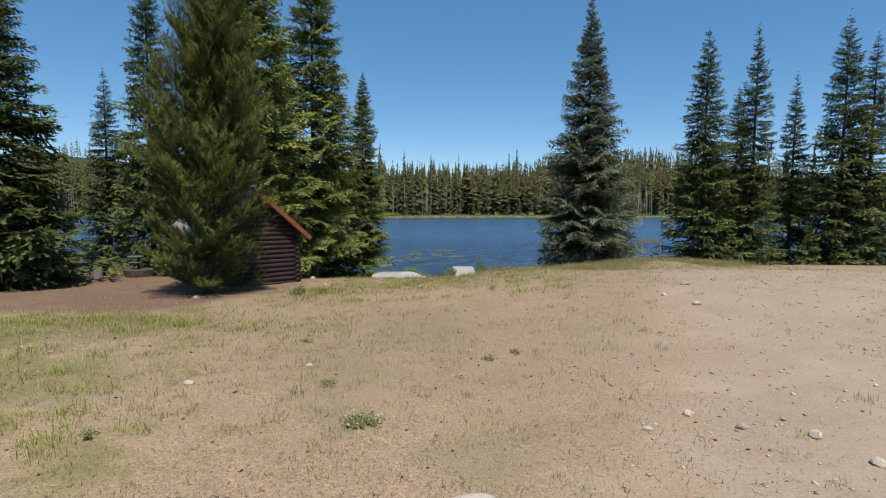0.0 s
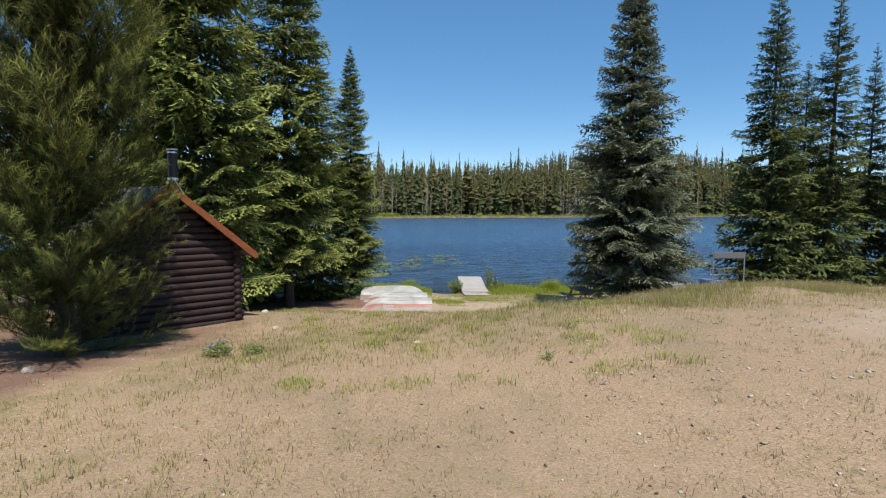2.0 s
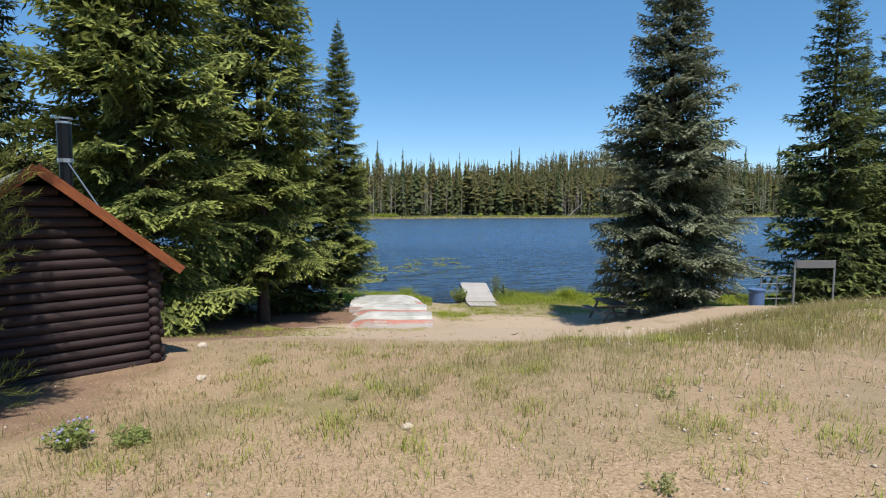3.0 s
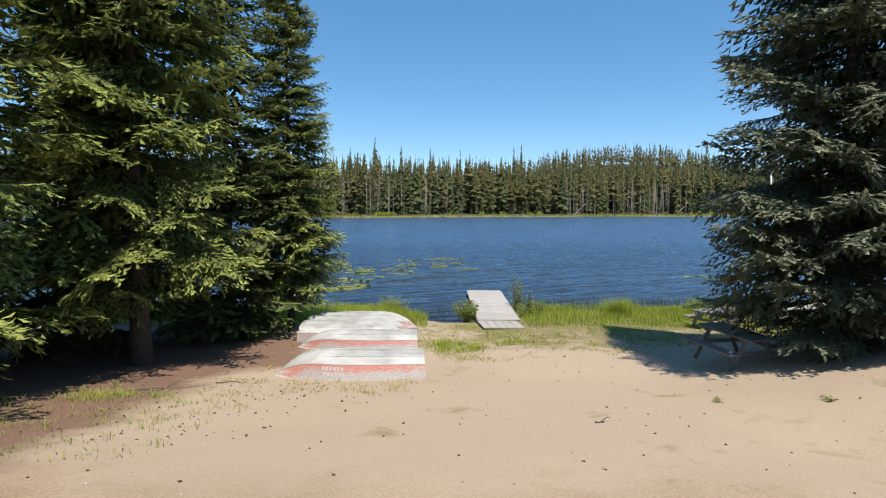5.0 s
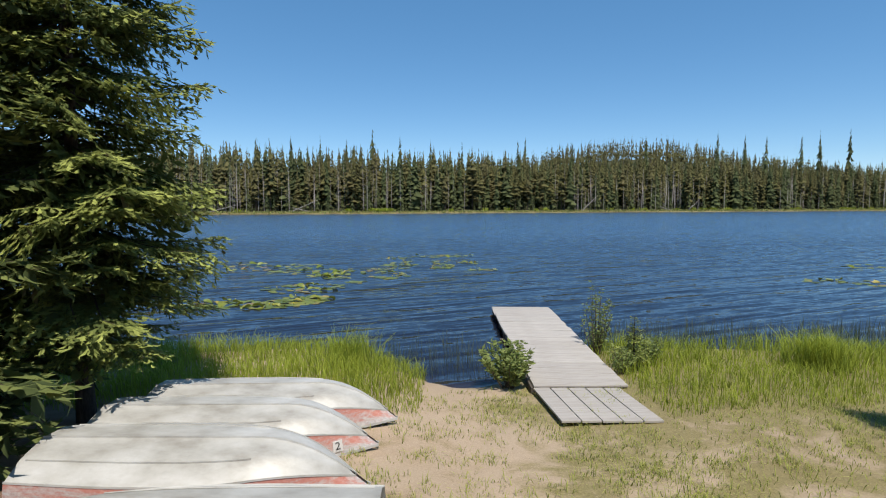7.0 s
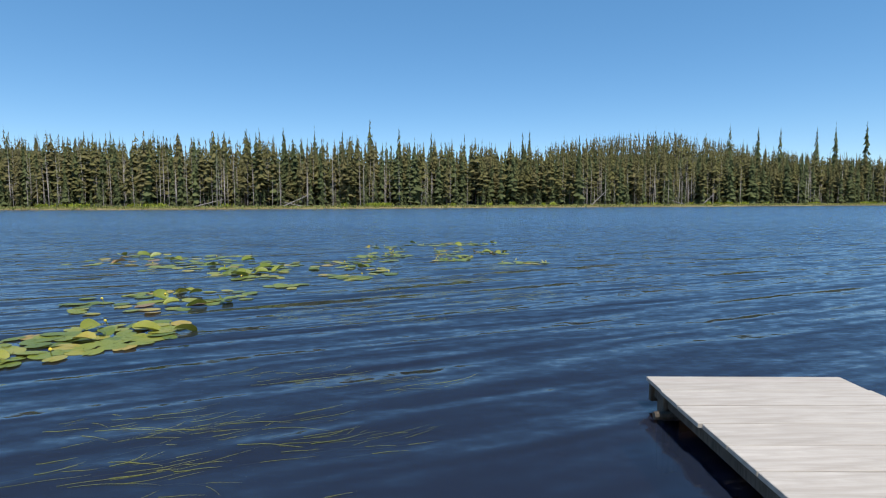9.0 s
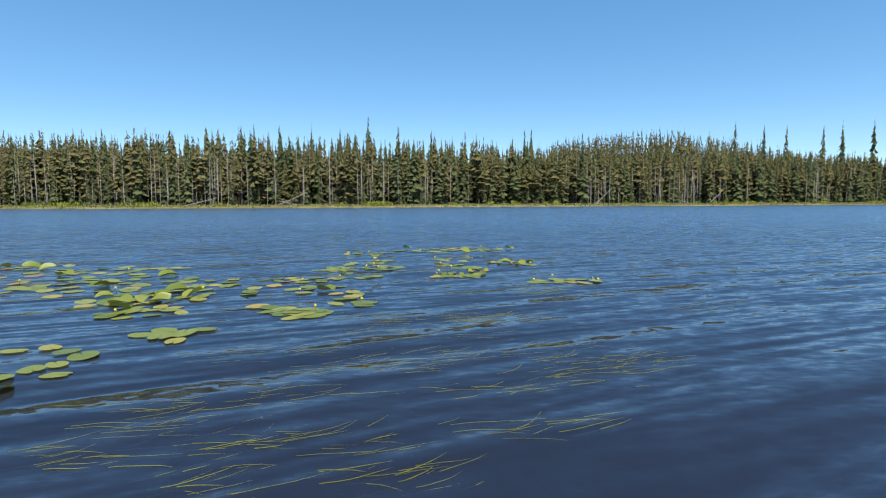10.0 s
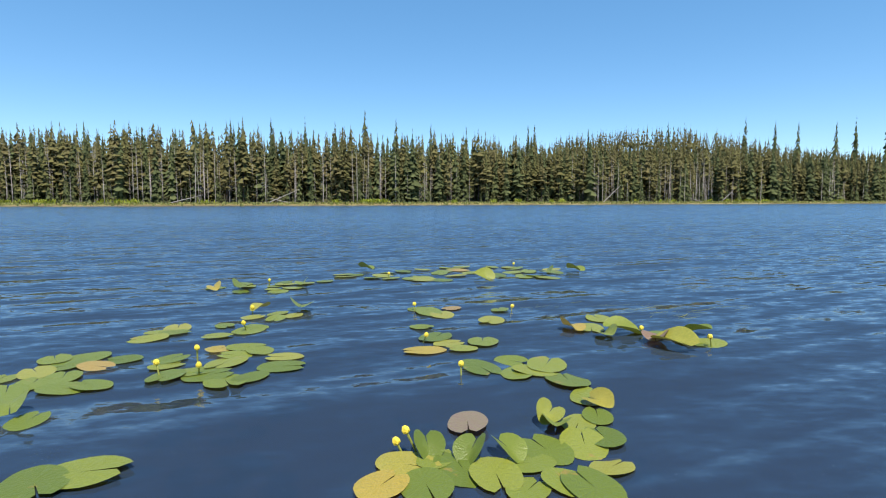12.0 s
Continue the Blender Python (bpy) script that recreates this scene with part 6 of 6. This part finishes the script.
def patch(cx, cy, sx, sy, count, buds, label, turn=0.0, size=0.118, raised=0.09):
    r = lily_rng
    pts = []
    for _ in range(count * 12):
        if len(pts) >= count:
            break
        a, b = r.uniform(-1, 1, 2)
        if a * a + b * b > 1:
            continue
        q = (cx + a * sx * math.cos(turn) - b * sy * math.sin(turn), cy + a * sx * math.sin(turn) + b * sy * math.cos(turn))
        if all((q[0] - w[0]) ** 2 + (q[1] - w[1]) ** 2 > (size * 1.25) ** 2 for w in pts):
            pts.append(q)
    return lily_patch(cx, cy, pts, buds, label, raised, size)


# the nearest leaves, one by one
NEAR = [(-0.49, 57.82), (-0.40, 58.02), (-0.27, 58.06), (-0.14, 57.98), (0.0, 57.94), (0.17, 58.04), (0.30, 57.86), (0.27, 58.16), (0.40, 57.80), (0.46, 58.22), (0.58, 58.30), (0.50, 58.50), (0.62, 58.56), (0.66, 58.88), (-0.30, 57.84), (0.12, 57.80), (0.52, 58.0)]
near_lily = lily_patch(0.3, 58.2, NEAR, 0, "crowded yellow pond lily with overlapping glossy pads", 0.06, 0.112)
for px, py, pz, tx, ty, turn in ((-0.30, 58.14, 0.04, 10, -20, 100), (-0.10, 58.10, 0.04, -12, -22, 70), (0.08, 58.12, 0.04, 8, -15, 120), (0.34, 58.52, 0.05, 24, -10, 60), (0.36, 58.42, 0.04, 5, 18, 80), (0.68, 58.74, 0.04, -20, 0, 120)):
    ob = new("leaf", PAD_DATA[5 + int(turn) % 2])
    ob.parent = near_lily
    ob.matrix_local = pose(px - 0.3, py - 58.2, pz, tx, ty, turn) @ Matrix.Diagonal((0.09, 0.09, 0.09, 1))
purple = mesh_from("leaf", *pad_mesh(1), PURPLE_PAD, smooth=True)
purple.matrix_world = pose(-0.10, 58.47, 0.03, 6, 0, -90) @ Matrix.Diagonal((0.125, 0.125, 0.125, 1))
lone = empty("water_lily", pose(-0.10, 58.47, 0), "single purplish lily pad on a thin stem", "water lily", "water lilies on the lake")
purple.parent = lone
purple.matrix_local = pose(0, 0, 0.03, 6, 0, -90) @ Matrix.Diagonal((0.125, 0.125, 0.125, 1))
pair = empty("water_lily_flowers", pose(-0.45, 58.14, 0), "two yellow pond lily flowers on leaning stems", "flower", "water lilies on the lake")
for dx, dz in ((0.0, 0.065), (0.045, 0.12)):
    f = new("flower", BUD)
    f.parent = pair
    f.matrix_local = pose(dx, 0.0, dz, 0, -25, 0) @ Matrix.Scale(0.95, 4)
    st = new("stem", STEM)
    st.parent = f
far_flower = empty("water_lily_flower", pose(-2.05, 59.6, 0), "bright yellow pond lily flower above its pads", "flower", "water lilies on the lake")
f = new("flower", BUD)
f.parent = far_flower
f.matrix_local = pose(0, 0, 0.12)
st = new("stem", STEM)
st.parent = f
lily_patch(0.3, 59.4, [(0.03, 59.49), (0.28, 59.34), (0.51, 59.51), (0.26, 59.65), (0.60, 59.18), (0.4, 59.4)], 1, "small group of green lily pads with a bud")
lily_patch(-0.2, 60.2, [(-0.31, 60.33), (-0.37, 59.94), (-0.07, 59.97), (0.10, 60.18), (-0.45, 60.75), (-0.2, 60.15)], 1, "flat green lily pads in a loose group")
lily_patch(0.0, 61.3, [(-0.39, 61.42), (-0.14, 61.64), (0.38, 61.54), (0.25, 61.03), (-0.25, 61.3), (-0.5, 61.6)], 2, "flat green and pinkish lily pads")
lily_patch(1.5, 60.5, [(0.95, 60.64), (1.33, 61.08), (1.38, 60.53), (1.58, 60.23), (1.64, 60.05), (2.03, 60.43), (1.15, 60.7), (1.85, 60.2), (1.2, 60.35), (1.75, 60.4), (2.0, 60.15)], 2, "dense lily pads with raised dark leaves", 0.3)
patch(-2.5, 63.2, 0.95, 0.5, 15, 1, "distant green lily pads in a row", 0.3)
patch(-2.05, 61.4, 0.35, 0.3, 6, 1, "small group of lily pads")
patch(-2.5, 60.6, 0.6, 0.32, 8, 1, "loose lily pads with curled edges", 0.2)
patch(-1.85, 59.6, 0.42, 0.5, 14, 2, "wide lily pads round a yellow bud", 0.9, 0.125, 0.05)
patch(-2.9, 59.3, 0.55, 0.45, 14, 0, "flat floating lily pads crowded together", 0.3, 0.125, 0.05)
lily_patch(-2.3, 58.2, [(-2.66, 58.62), (-2.49, 58.51), (-1.96, 57.86), (-1.82, 57.94), (-2.1, 57.72)], 0, "yellowing lily pads with a torn edge", 0.1)
lily_patch(-1.8, 55.1, [(-2.01, 54.68), (-1.58, 54.80), (-1.56, 54.58), (-1.95, 55.14), (-1.87, 55.40), (-1.81, 55.62), (-2.22, 55.67), (-1.95, 55.82)], 1, "large lily pads on trailing stems with a yellow bud", 0.02, 0.15)
lily_patch(-2.7, 56.2, [(-2.84, 55.75), (-2.49, 55.99), (-2.83, 56.20), (-2.90, 56.44), (-3.14, 56.17), (-2.57, 56.39), (-2.34, 56.52)], 1, "lily pads with two dark raised leaves", 0.25)
lily_patch(-2.6, 54.0, [(-3.21, 54.47), (-2.72, 54.22), (-2.66, 53.89), (-2.38, 53.92), (-2.4, 54.22), (-2.46, 53.6), (-2.95, 54.36), (-2.12, 53.98), (-2.9, 54.1), (-2.2, 53.75), (-2.55, 54.05), (-2.25, 54.1)], 1, "broad overlapping lily pads with one yellow leaf", 0.0, 0.165)
lily_patch(-3.6, 52.7, [(-3.88, 52.83), (-3.56, 52.67), (-3.4, 52.89), (-3.48, 52.33), (-3.75, 52.55), (-4.05, 52.6)], 0, "large floating lily pads with an orange edge", 0.0, 0.14)
patch(-4.8, 54.0, 0.6, 0.5, 14, 1, "lily pads drifting in open water", 0.2, 0.13)
patch(-5.4, 54.9, 0.6, 0.3, 10, 1, "loose row of lily pads", 0.2, 0.13)
patch(-3.2, 57.5, 1.0, 0.4, 14, 2, "row of yellow-green lily pads with buds")
patch(2.3, 57.15, 0.85, 0.34, 15, 3, "spread lily pads with pale buds above weed", 0.1)
patch(-5.2, 47.7, 1.6, 0.85, 78, 5, "dense lily patch with green and orange leaves", 0.75, 0.13, 0.14)
patch(-5.6, 50.8, 1.8, 1.2, 46, 3, "open lily patch far from the dock", 0.4, 0.13, 0.12)
patch(-7.4, 47.2, 1.4, 0.8, 40, 2, "lily patch beside the lakeside grass", 0.4, 0.13, 0.12)
patch(-6.1, 56.2, 2.6, 1.7, 60, 3, "scattered lily pads on open water", 0.1, 0.14, 0.12)
patch(-0.2, 64.6, 2.2, 1.0, 36, 2, "far lily pads on rippled water", 0.1, 0.14, 0.12)
patch(-9.5, 58.5, 3.2, 1.8, 50, 2, "thin scatter of far lily pads", 0.1, 0.14, 0.12)
patch(17.0, 53.0, 1.0, 0.7, 16, 1, "lily pads off the reedy bank", 0.2, 0.14, 0.12)
patch(20.0, 52.2, 2.2, 1.2, 30, 2, "broad lily patch off the reedy bank", 0.2, 0.14, 0.12)
patch(24.0, 57.6, 3.0, 2.0, 34, 2, "far lily patch near the grove", 0.1, 0.15, 0.12)
